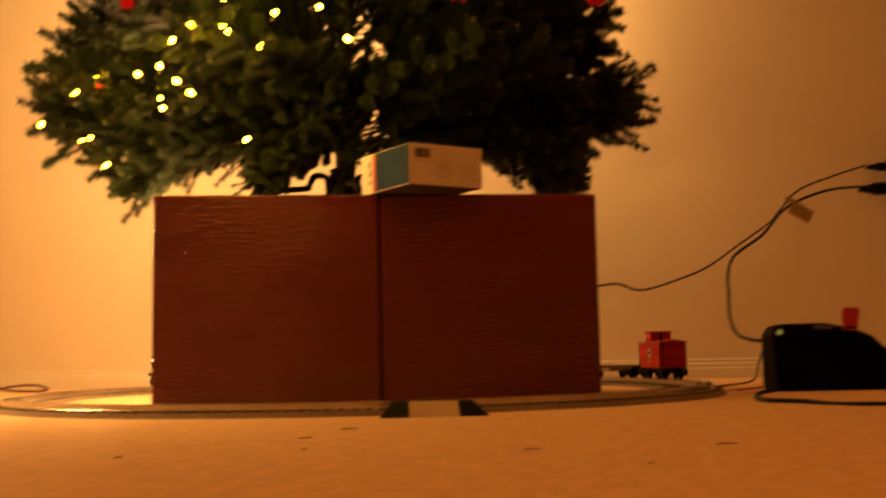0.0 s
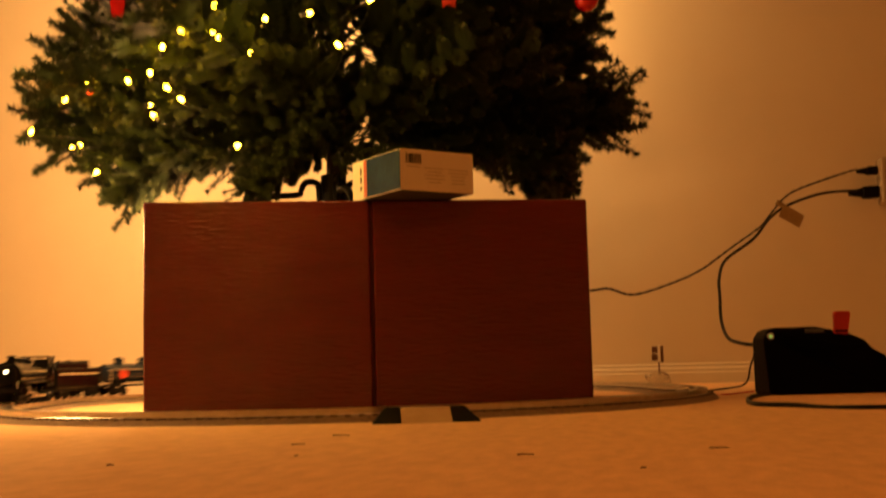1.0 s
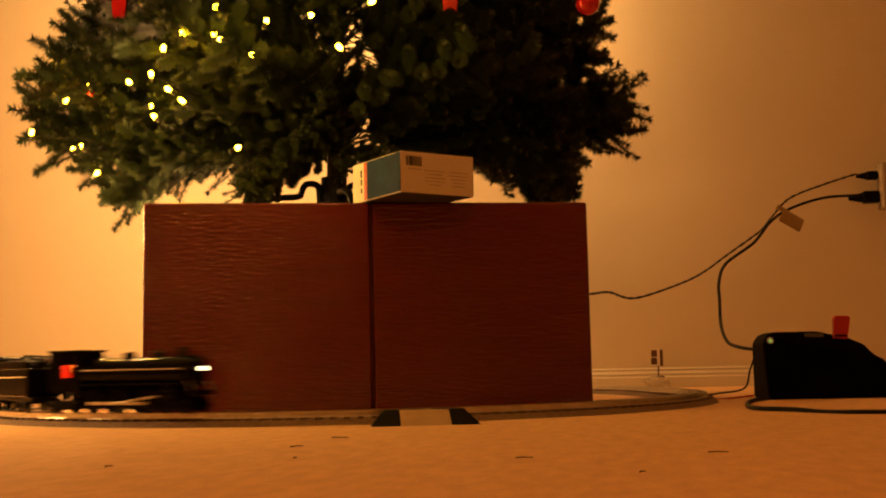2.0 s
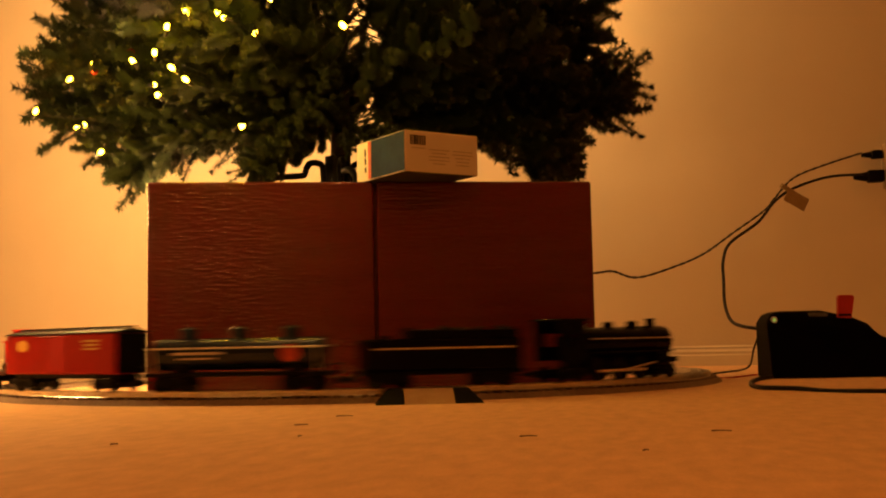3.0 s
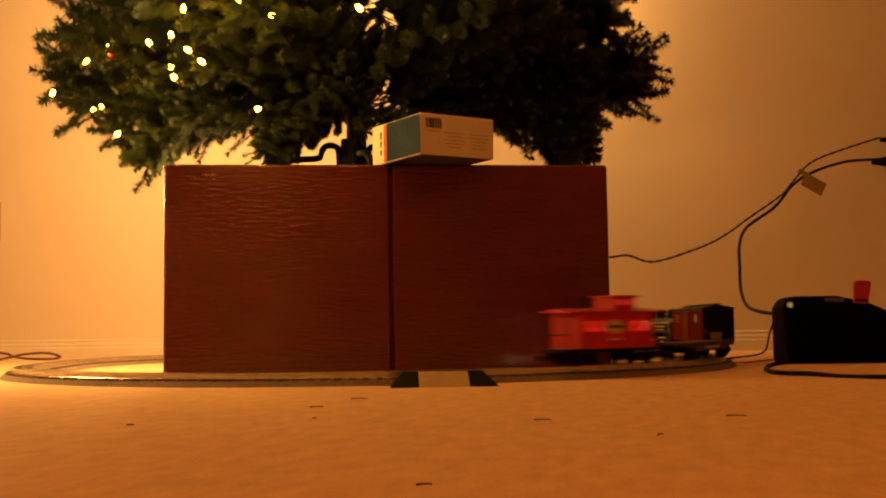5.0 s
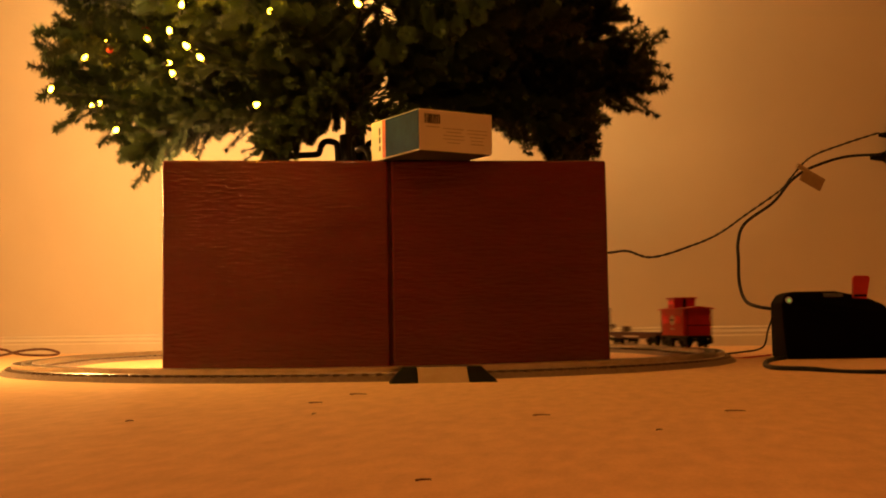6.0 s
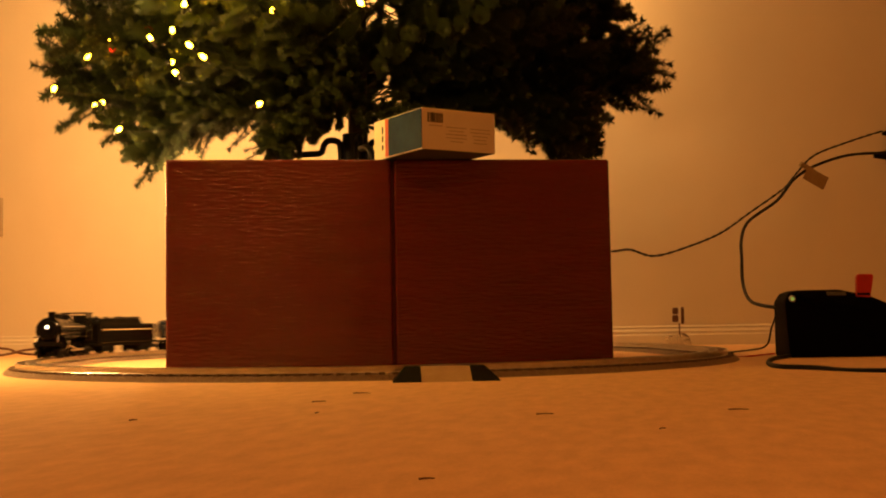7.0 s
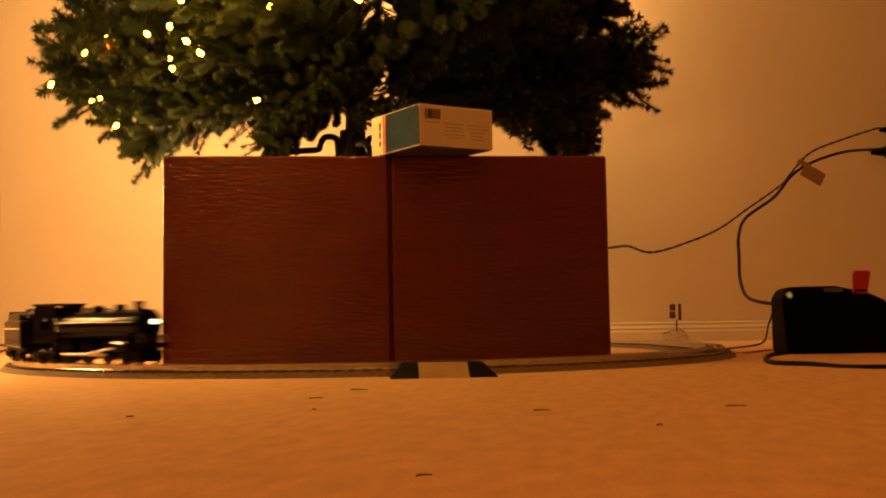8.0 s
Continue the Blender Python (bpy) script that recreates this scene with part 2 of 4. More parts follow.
def baseboard_outline():
    return [(0, 0), (-0.014, 0), (-0.014, 0.030), (-0.011, 0.034), (-0.012, 0.040), (-0.007, 0.047), (-0.008, 0.052), (-0.004, 0.056), (0, 0.056)]


bm = B()
prism(bm, baseboard_outline(), X0, X1)
bmesh.ops.transform(bm, matrix=Matrix(((0, 1, 0, 0), (1, 0, 0, 0), (0, 0, 1, 0), (0, 0, 0, 1))), verts=bm.verts)
structure("baseboard", bm, M_TRIM, "narrow moulded cream baseboard along the wall")

# ---- the railway track ----
LOOP_R, LOOP_L = 0.623, 0.225
LOOP = pose(-0.181, 2.275, 0, 0, 0, 95.8)  # straights run along local x
RAIL_Z = 0.021
PERIM = 2 * math.pi * LOOP_R + 2 * LOOP_L


def loop_point(s):
    """Place on the middle rail, s metres along the loop, running anticlockwise."""
    s %= PERIM
    arc = math.pi * LOOP_R
    if s < LOOP_L:
        u, v = s - LOOP_L / 2, -LOOP_R
    elif s < LOOP_L + arc:
        a = (s - LOOP_L) / LOOP_R - math.pi / 2
        u, v = LOOP_L / 2 + LOOP_R * math.cos(a), LOOP_R * math.sin(a)
    elif s < 2 * LOOP_L + arc:
        u, v = LOOP_L / 2 - (s - LOOP_L - arc), LOOP_R
    else:
        a = (s - 2 * LOOP_L - arc) / LOOP_R + math.pi / 2
        u, v = -LOOP_L / 2 + LOOP_R * math.cos(a), LOOP_R * math.sin(a)
    return LOOP @ Vector((u, v, RAIL_Z))


def sweep_track(bm, section, length, radius):
    """A cross-section (y across, z up), along x, or bent to the left round (0, radius)."""
    steps = 1 if radius is None else 10
    rings = []
    for i in range(steps + 1):
        q = length * i / steps
        if radius is None:
            rings.append([bm.verts.new((q, y, z)) for y, z in section])
        else:
            a = q / radius
            rings.append([bm.verts.new(((radius - y) * math.sin(a), radius - (radius - y) * math.cos(a), z)) for y, z in section])
    n = len(section)
    for a, b in zip(rings, rings[1:]):
        for k in range(n):
            bm.faces.new((a[k], a[(k + 1) % n], b[(k + 1) % n], b[k]))
    bm.faces.new(rings[0][::-1])
    bm.faces.new(rings[-1])
    return bm


BED = [(-0.039, 0.0), (0.039, 0.0), (0.038, 0.003), (0.031, 0.0105), (-0.031, 0.0105), (-0.038, 0.003)]
TIE_BM = box(B(), (0.0075, 0.056, 0.004), (0, 0, 0.0115), 0.0006, seg=1)
TIE_MESH = mesh_of(TIE_BM, "tie", M_TIE)


def track_section(length, radius, label):
    t = thing("track_section", label, "toy track", group="toy railway track sections")
    part("roadbed", sweep_track(B(), BED, length - 0.0006, radius), M_BALLAST, t, "moulded grey ballast roadbed")
    for off in (-0.0165, 0.0, 0.0165):
        rail = [(off - 0.0022, 0.013), (off + 0.0022, 0.013), (off + 0.0008, 0.0145), (off + 0.0008, 0.0175), (off + 0.0016, 0.018), (off + 0.0016, RAIL_Z),
                (off - 0.0016, RAIL_Z), (off - 0.0016, 0.018), (off - 0.0008, 0.0175), (off - 0.0008, 0.0145)]
        part("rail", sweep_track(B(), rail, length - 0.0004, radius), M_STEEL, t, "bright steel rail")
    n = round(length / 0.0185)
    for i in range(n):
        q = length * (i + 0.5) / n
        tie = new("tie", TIE_MESH)
        tie.parent = t
        tie.matrix_basis = pose(q, 0, 0) if radius is None else pose(radius * math.sin(q / radius), radius - radius * math.cos(q / radius), 0, 0, 0, math.degrees(q / radius))
    return t


ARC = math.pi * LOOP_R / 6
curve = track_section(ARC, LOOP_R, "grey plastic toy track curve with three rails on the carpet")
first = True
for end in (0, 1):
    start = LOOP @ pose(LOOP_L / 2 if end == 0 else -LOOP_L / 2, -LOOP_R if end == 0 else LOOP_R, 0, 0, 0, 180 * end)
    for k in range(6):
        m = start @ pose(LOOP_R * math.sin(math.radians(30 * k)), LOOP_R - LOOP_R * math.cos(math.radians(30 * k)), 0, 0, 0, 30 * k)
        if first:
            curve.matrix_world = m
            first = False
        else:
            copy_thing(curve, m)
straight = track_section(LOOP_L, None, "grey plastic straight toy track with three rails")
straight.matrix_world = LOOP @ pose(-LOOP_L / 2, -LOOP_R, 0)
copy_thing(straight, LOOP @ pose(LOOP_L / 2, LOOP_R, 0, 0, 0, 180))

# crossing ramp on the near side of the loop
cross = thing("level_crossing", "tan toy road ramp with black plastic shoulders against the track", "toy crossing", pose(-0.030, 1.504, 0, 0, 0, 4))
bm = B()
prism(bm, [(-0.062, 0.0), (-0.002, 0.0205), (0.010, 0.0208), (0.010, 0.0), ], -0.032, 0.032)
bmesh.ops.transform(bm, matrix=pose(0, 0, 0, 0, 0, 90) , verts=bm.verts)
part("ramp", bm, M_RAMP, cross, "tan road surface")
for side in (-1, 1):
    bm = B()
    prism(bm, [(-0.062, 0.0), (-0.040, 0.0075), (0.000, 0.0215), (0.012, 0.0215), (0.012, 0.0)], 0.0325 if side > 0 else -0.052, 0.052 if side > 0 else -0.0325, 0.002)
    for v in bm.verts:  # the shoulders flare towards the floor
        if abs(v.co.y) > 0.045:
            v.co.y += side * (0.022 - v.co.z) * 0.9
    bmesh.ops.transform(bm, matrix=pose(0, 0, 0, 0, 0, 90), verts=bm.verts)
    part("shoulder", bm, M_BLACK, cross, "black plastic shoulder")


# ---- the train ----
def wheel_mesh(r, name="wheel"):
    bm = B()
    cyl(bm, r + 0.0015, r + 0.0015, 0.0012, (0, 0.0008, 0), "y", 20)
    cyl(bm, r, r * 0.97, 0.004, (0, -0.0014, 0), "y", 20)
    cyl(bm, r * 0.25, r * 0.25, 0.006, (0, -0.002, 0), "y", 10)
    return mesh_of(bm, name, M_IRON, False)


WHEEL = wheel_mesh(0.0105)


def truck(parent, x, label="black four-wheel truck"):
    """A freight truck under a car: side frames with journals, a bolster and four wheels."""
    bm = B()
    for s in (-1, 1):
        prism(bm, [(-0.026, 0.010), (-0.022, 0.0145), (-0.010, 0.018), (0.010, 0.018), (0.022, 0.0145), (0.026, 0.010), (0.018, 0.0085), (0.008, 0.005), (-0.008, 0.005), (-0.018, 0.0085)],
              s * 0.0215 - 0.0015, s * 0.0215 + 0.0015)
        for dx in (-0.0175, 0.0175):
            box(bm, (0.007, 0.003, 0.007), (dx, s * 0.0240, 0.0105), 0.0006, seg=1)
        for dx in (-0.003, 0.003):
            cyl(bm, 0.002, 0.002, 0.008, (dx, s * 0.0236, 0.0105), "z", 8)
    box(bm, (0.008, 0.044, 0.006), (0, 0, 0.015), 0.001, seg=1)
    t = part("truck", bm, M_BLACK, parent, label, m=pose(x, 0, 0))
    for dx in (-0.0175, 0.0175):
        for s in (-1, 1):
            w = new("wheel", WHEEL)
            w.parent = t
            w.matrix_basis = pose(dx, s * 0.0165, 0.0105, 0, 0, 0 if s < 0 else 180)
    return t


def coupler(parent, x):
    s = 1 if x > 0 else -1
    bm = box(B(), (0.022, 0.006, 0.004), (x + s * 0.009, 0, 0.0125), 0.001, seg=1)
    box(bm, (0.010, 0.012, 0.009), (x + s * 0.022, 0.001, 0.0125), 0.0025)
    part("coupler", bm, M_BLACK, parent)


def rail_line(parent, pts, r=0.0009, material=None, name="handrail", label=""):
    part(name, tube(B(), pts, r, seg=6, steps=0), material or M_SILVER, parent, label)


def bars(parent, name, rects, y, material, side, label=""):
    """Flat printed shapes on a car's side: (x, z, width, height)."""
    bm = B()
    for x, z, w, h in rects:
        box(bm, (w, 0.0006, h), (x, side * (y + 0.0003), z))
    part(name, bm, material, parent, label)


def disc(parent, name, x, z, rx, rz, y, side, material, label=""):
    bm = B()
    bmesh.ops.create_cone(bm, cap_ends=True, segments=28, radius1=1, radius2=1, depth=0.0006,
                          matrix=Matrix.Translation((x, side * (y + 0.0003), z)) @ Matrix.Diagonal((rx, 1, rz, 1)) @ pose(0, 0, 0, 90, 0, 0))
    part(name, bm, material, parent, label)


def locomotive():
    e = thing("steam_locomotive", "black toy steam locomotive with lit headlight on the track", "toy locomotive")
    bm = cyl(B(), 0.0230, 0.0230, 0.135, (0.015, 0, 0.0535), "x", 32)
    part("boiler", bm, M_IRON, e, "glossy black banded boiler")
    part("smokebox", cyl(B(), 0.0245, 0.0245, 0.034, (0.083, 0, 0.0535), "x", 32), M_IRON, e)
    for x in (-0.030, 0.0, 0.030, 0.058):
        part("boiler_band", cyl(B(), 0.0237, 0.0237, 0.0025, (x, 0, 0.0535), "x", 32), M_IRON, e)
    bm = cyl(B(), 0.021, 0.018, 0.004, (0.102, 0, 0.0535), "x", 24)
    cyl(bm, 0.008, 0.007, 0.004, (0.105, 0, 0.046), "x", 16)
    part("smokebox_door", bm, M_IRON, e)
    bm = cyl(B(), 0.0065, 0.0075, 0.010, (0.104, 0, 0.060), "x", 16)
    part("headlight", bm, M_IRON, e)
    part("lens", cyl(B(), 0.0031, 0.0031, 0.0018, (0.1098, 0, 0.060), "x", 16), M_HEAD, e, "glowing warm headlight lens")
    bm = cyl(B(), 0.0075, 0.0065, 0.012, (0.082, 0, 0.081), "z", 16)
    cyl(bm, 0.0072, 0.0085, 0.003, (0.082, 0, 0.0875), "z", 16)
    part("chimney", bm, M_IRON, e)
    for x, h in ((0.048, 0.012), (0.006, 0.010)):
        bm = cyl(B(), 0.010, 0.0085, h, (x, 0, 0.076), "z", 16)
        ball(bm, 0.0085, (x, 0, 0.076 + h / 2), sz=0.5)
        part("dome", bm, M_IRON, e)
    part("whistle", cyl(B(), 0.002, 0.002, 0.012, (-0.028, 0.004, 0.076), "z", 8), M_SILVER, e)
    bm = box(B(), (0.052, 0.052, 0.003), (-0.073, 0, 0.0875), 0.001)
    prism(bm, [(-0.096, 0.030), (-0.05, 0.030), (-0.05, 0.046), (-0.056, 0.046), (-0.056, 0.064), (-0.064, 0.064), (-0.064, 0.050), (-0.082, 0.050), (-0.082, 0.068), (-0.052, 0.068), (-0.052, 0.0875), (-0.096, 0.0875)], -0.0245, -0.0225)
    prism(bm, [(-0.096, 0.030), (-0.05, 0.030), (-0.05, 0.046), (-0.056, 0.046), (-0.056, 0.064), (-0.064, 0.064), (-0.064, 0.050), (-0.082, 0.050), (-0.082, 0.068), (-0.052, 0.068), (-0.052, 0.0875), (-0.096, 0.0875)], 0.0225, 0.0245)
    box(bm, (0.003, 0.045, 0.052), (-0.051, 0, 0.057))
    part("cab", bm, M_IRON, e, "black cab with open side windows")
    bm = B()
    for s in (-1, 1):
        box(bm, (0.150, 0.010, 0.0025), (0.022, s * 0.0245, 0.040), 0.0006, seg=1)
    part("running_board", bm, M_IRON, e)
    for s in (-1, 1):
        rail_line(e, [(-0.045, s * 0.0252, 0.060), (0.0, s * 0.0252, 0.060), (0.095, s * 0.0262, 0.060)])
        bm = cyl(B(), 0.0095, 0.0095, 0.028, (0.078, s * 0.0225, 0.026), "x", 16)
        box(bm, (0.024, 0.012, 0.012), (0.078, s * 0.021, 0.036), 0.002)
        part("cylinder", bm, M_IRON, e)
        part("side_rod", box(B(), (0.082, 0.0018, 0.004), (0.006, s * 0.0258, 0.014), 0.0006, seg=1), M_STEEL, e, "steel side rod")
        rail_line(e, [(0.064, s * 0.0272, 0.024), (0.006, s * 0.0272, 0.014)], 0.0013, M_STEEL, "main_rod")
    bm = box(B(), (0.155, 0.024, 0.016), (0.010, 0, 0.026), 0.002)
    part("frame", bm, M_IRON, e)
    bm = box(B(), (0.006, 0.052, 0.008), (0.106, 0, 0.027), 0.001)
    pilot = part("pilot", bm, M_IRON, e, "black slatted cowcatcher")
    for k in range(-5, 6):
        part("slat", tube(B(), [(0.108, k * 0.0045, 0.024), (0.124 - abs(k) * 0.0016, k * 0.0026, 0.005)], 0.0012, seg=5, steps=0), M_IRON, pilot)
    part("toe_bar", box(B(), (0.004, 0.030, 0.003), (0.1225, 0, 0.0055)), M_IRON, pilot)
    for s in (-1, 1):
        rail_line(e, [(0.108, s * 0.021, 0.030), (0.106, s * 0.019, 0.038), (0.098, s * 0.017, 0.046)], 0.0009)
    truck(e, 0.086, "black pilot truck")
    truck(e, -0.075, "black trailing truck")
    coupler(e, -0.098)
    driver = B()
    cyl(driver, 0.0185, 0.0185, 0.0014, (0, 0.001, 0), "y", 28)
    bmesh.ops.create_cone(driver, cap_ends=False, segments=28, radius1=0.0172, radius2=0.0172, depth=0.0050, matrix=pose(0, -0.0018, 0, 90, 0, 0))
    cyl(driver, 0.0040, 0.0040, 0.0075, (0, -0.002, 0), "y", 12)
    cyl(driver, 0.0165, 0.0165, 0.0022, (0, -0.001, 0), "y", 28)
    box(driver, (0.012, 0.003, 0.010), (-0.012, -0.0018, 0), 0.001, seg=1)
    dm = mesh_of(driver, "driving_wheel", M_IRON)
    drivers = []
    for x in (-0.033, 0.006, 0.045):
        for s in (-1, 1):
            w = new("driving_wheel", dm)
            w.parent = e
            drivers.append((w, x, s))
            w.matrix_basis = pose(x, s * 0.0175, 0.0175, 0, 0, 0)
    return e, drivers


def tender():
    e = thing("coal_tender", "black toy coal tender with a silver side stripe", "toy tender")
    bm = box(B(), (0.172, 0.052, 0.043), (0, 0, 0.0435), 0.003)
    part("tank_body", bm, M_IRON, e)
    bm = B()
    for s in (-1, 1):
        box(bm, (0.120, 0.003, 0.012), (0.022, s * 0.0245, 0.070), 0.001, seg=1)
    box(bm, (0.003, 0.050, 0.016), (-0.036, 0, 0.072), 0.001, seg=1)
    part("bunker", bm, M_IRON, e)
    bm = B()
    rnd = random.Random(4)
    for k in range(70):
        x, y = rnd.uniform(-0.03, 0.078), rnd.uniform(-0.019, 0.019)
        r = rnd.uniform(0.004, 0.008)
        bmesh.ops.create_icosphere(bm, subdivisions=1, radius=r, matrix=Matrix.Translation((x, y, 0.066 + rnd.uniform(0, 0.012) * (1 - abs(y) / 0.03))) @ pose(0, 0, 0, rnd.uniform(0, 90), rnd.uniform(0, 90), 0))
    part("coal", bm, M_BLACK, e, "heaped black coal")
    bars(e, "stripe", [(0, 0.052, 0.150, 0.0022)], 0.026, M_CREAM, -1, "pale stripe")
    bars(e, "stripe", [(0, 0.052, 0.150, 0.0022)], 0.026, M_CREAM, 1, "pale stripe")
    part("frame", box(B(), (0.178, 0.040, 0.006), (0, 0, 0.0195), 0.001), M_BLACK, e)
    part("hatch", cyl(B(), 0.009, 0.009, 0.005, (-0.060, 0, 0.0675), "z", 14), M_IRON, e)
    truck(e, 0.056)
    truck(e, -0.056)
    coupler(e, 0.088)
    coupler(e, -0.088)
    return e


def tank_car():
    e = thing("tank_car", "dark blue-black toy tank car with three domes and silver handrails", "toy tank car")
    bm = cyl(B(), 0.0215, 0.0215, 0.196, (0, 0, 0.050), "x", 28)
    for s in (-1, 1):
        ball(bm, 0.0215, (s * 0.098, 0, 0.050), sx=0.35, seg=24)
    part("tank", bm, M_GREEN, e, smooth=False)
    for x in (-0.07, -0.035, 0, 0.035, 0.07):
        part("band", cyl(B(), 0.0220, 0.0220, 0.002, (x, 0, 0.050), "x", 28), M_GREEN, e)
    for x in (-0.062, 0.0, 0.062):
        bm = cyl(B(), 0.0115, 0.0110, 0.013, (x, 0, 0.0755), "z", 18)
        cyl(bm, 0.0125, 0.0125, 0.002, (x, 0, 0.0815), "z", 18)
        ball(bm, 0.0110, (x, 0, 0.0825), sz=0.45)
        part("dome", bm, M_GREEN, e)
    for s in (-1, 1):
        rail_line(e, [(-0.104, s * 0.024, 0.0580), (0.104, s * 0.024, 0.0580)], 0.0012, M_SILVER, "handrail", "silver wire handrail")
        disc(e, "emblem", 0.066, 0.0500, 0.0125, 0.0120, 0.0217, s, M_REDCARD, "plain red round emblem")
        bars(e, "lettering", [(-0.045, 0.051, 0.060, 0.0035), (-0.045, 0.044, 0.044, 0.002)], 0.0221, M_GREYINK, s, "faded grey print")
        for x in (-0.098, 0.098):
            rail_line(e, [(x, s * 0.0215, 0.022), (x, s * 0.024, 0.0580)], 0.0010)
    part("walkway", box(B(), (0.226, 0.050, 0.005), (0, 0, 0.0225), 0.001), M_BLACK, e)
    for s in (-1, 1):
        part("saddle", box(B(), (0.016, 0.034, 0.012), (s * 0.07, 0, 0.029), 0.002), M_BLACK, e)
        rail_line(e, [(s * 0.113, -0.024, 0.0225), (s * 0.113, -0.024, 0.034), (s * 0.113, 0.024, 0.034), (s * 0.113, 0.024, 0.0225)], 0.0010, M_BLACK, "end_rail")
        truck(e, s * 0.078)
        coupler(e, s * 0.113)
    return e


def boxcar():
    e = thing("boxcar", "red toy boxcar with yellow emblems and dark roof", "toy boxcar")
    L, W, z0, z1 = 0.243, 0.057, 0.025, 0.082
    part("body", box(B(), (L, W, z1 - z0), (0, 0, (z0 + z1) / 2), 0.0015), M_CARRED, e, "red ribbed car body")
    bm = prism(B(), [(-W / 2 - 0.002, z1), (-W / 2 - 0.002, z1 + 0.0015), (0, z1 + 0.008), (W / 2 + 0.002, z1 + 0.0015), (W / 2 + 0.002, z1)], -L / 2 - 0.002, L / 2 + 0.002)
    bmesh.ops.transform(bm, matrix=pose(0, 0, 0, 0, 0, 90), verts=bm.verts)
    part("roof", bm, M_BLACK, e, "dark pitched roof")
    rib_mesh = mesh_of(box(B(), (0.0022, 0.0012, z1 - z0 - 0.006)), "side_rib", M_CARRED)
    part("roof_walk", box(B(), (L + 0.004, 0.009, 0.0015), (0, 0, z1 + 0.0090)), M_BLACK, e)
    for s in (-1, 1):
        for k in range(27):
            x = -L / 2 + 0.006 + k * (L - 0.012) / 26
            if abs(x) > 0.024:
                rib = new("side_rib", rib_mesh)
                rib.parent = e
                rib.location = (x, s * (W / 2 + 0.0004), (z0 + z1) / 2)
        part("sliding_door", box(B(), (0.044, 0.002, z1 - z0 - 0.006), (0, s * (W / 2 + 0.001), (z0 + z1) / 2), 0.0008, seg=1), M_CARRED, e)
        rail_line(e, [(-0.045, s * (W / 2 + 0.0018), z1 - 0.003), (0.026, s * (W / 2 + 0.0018), z1 - 0.003)], 0.0010, M_CARRED, "door_track")
        disc(e, "emblem", -0.080, 0.066, 0.0150, 0.0085, W / 2 + 0.0012, s, M_YELLOW, "plain yellow oval emblem")
        bars(e, "lettering", [(0.072, 0.0715, 0.034, 0.003), (0.072, 0.066, 0.028, 0.003), (0.072, 0.0605, 0.031, 0.0025)], W / 2 + 0.0012, M_YELLOW, s, "yellow print")
        bm = B()
        for k in range(6):
            tube(bm, [(L / 2 - 0.011, s * (W / 2 + 0.002), z0 + 0.006 + k * 0.009), (L / 2 - 0.002, s * (W / 2 + 0.002), z0 + 0.006 + k * 0.009)], 0.0006, seg=5, steps=0)
        part("ladder", bm, M_CARRED, e)
    for s in (-1, 1):
        part("end_panel", box(B(), (0.0015, W - 0.003, z1 - z0 - 0.002), (s * (L / 2 + 0.0006), 0, (z0 + z1) / 2)), M_BLACK, e, "dark car end")
        truck(e, s * 0.086)
        coupler(e, s * 0.116)
    part("underframe", box(B(), (L - 0.02, 0.036, 0.006), (0, 0, 0.0215), 0.001), M_BLACK, e)
    return e


def flatcar():
    e = thing("flatcar", "low dark brown toy flatcar carrying a small crate", "toy flatcar")
    part("deck", box(B(), (0.250, 0.058, 0.004), (0, 0, 0.0265), 0.0008, seg=1), M_DECK, e)
    bm = B()
    for s in (-1, 1):
        prism(bm, [(-0.124, 0.0245), (0.124, 0.0245), (0.124, 0.020), (0.095, 0.020), (0.080, 0.0145), (-0.080, 0.0145), (-0.095, 0.020), (-0.124, 0.020)], s * 0.0275 - 0.0012, s * 0.0275 + 0.0012)
    part("side_sill", bm, M_DECK, e)
    for s in (-1, 1):
        bars(e, "lettering", [(0.0, 0.0195, 0.075, 0.0035)], 0.0288, M_GREYINK, s, "faded grey print")
        truck(e, s * 0.088)
        coupler(e, s * 0.120)
        for k in range(9):
            part("stake_pocket", box(B(), (0.005, 0.003, 0.004), (-0.108 + k * 0.027, s * 0.030, 0.0255)), M_DECK, e)
    part("brake_stand", cyl(B(), 0.0055, 0.0055, 0.0015, (0.116, 0.018, 0.042), "x", 14), M_DECK, e)
    rail_line(e, [(0.118, 0.018, 0.028), (0.118, 0.018, 0.042)], 0.0010, M_DECK, "brake_post")
    crate = box(B(), (0.016, 0.016, 0.013), (0.098, -0.006, 0.035), 0.0012)
    part("crate", crate, M_BALLAST, e, "small grey crate")
    return e


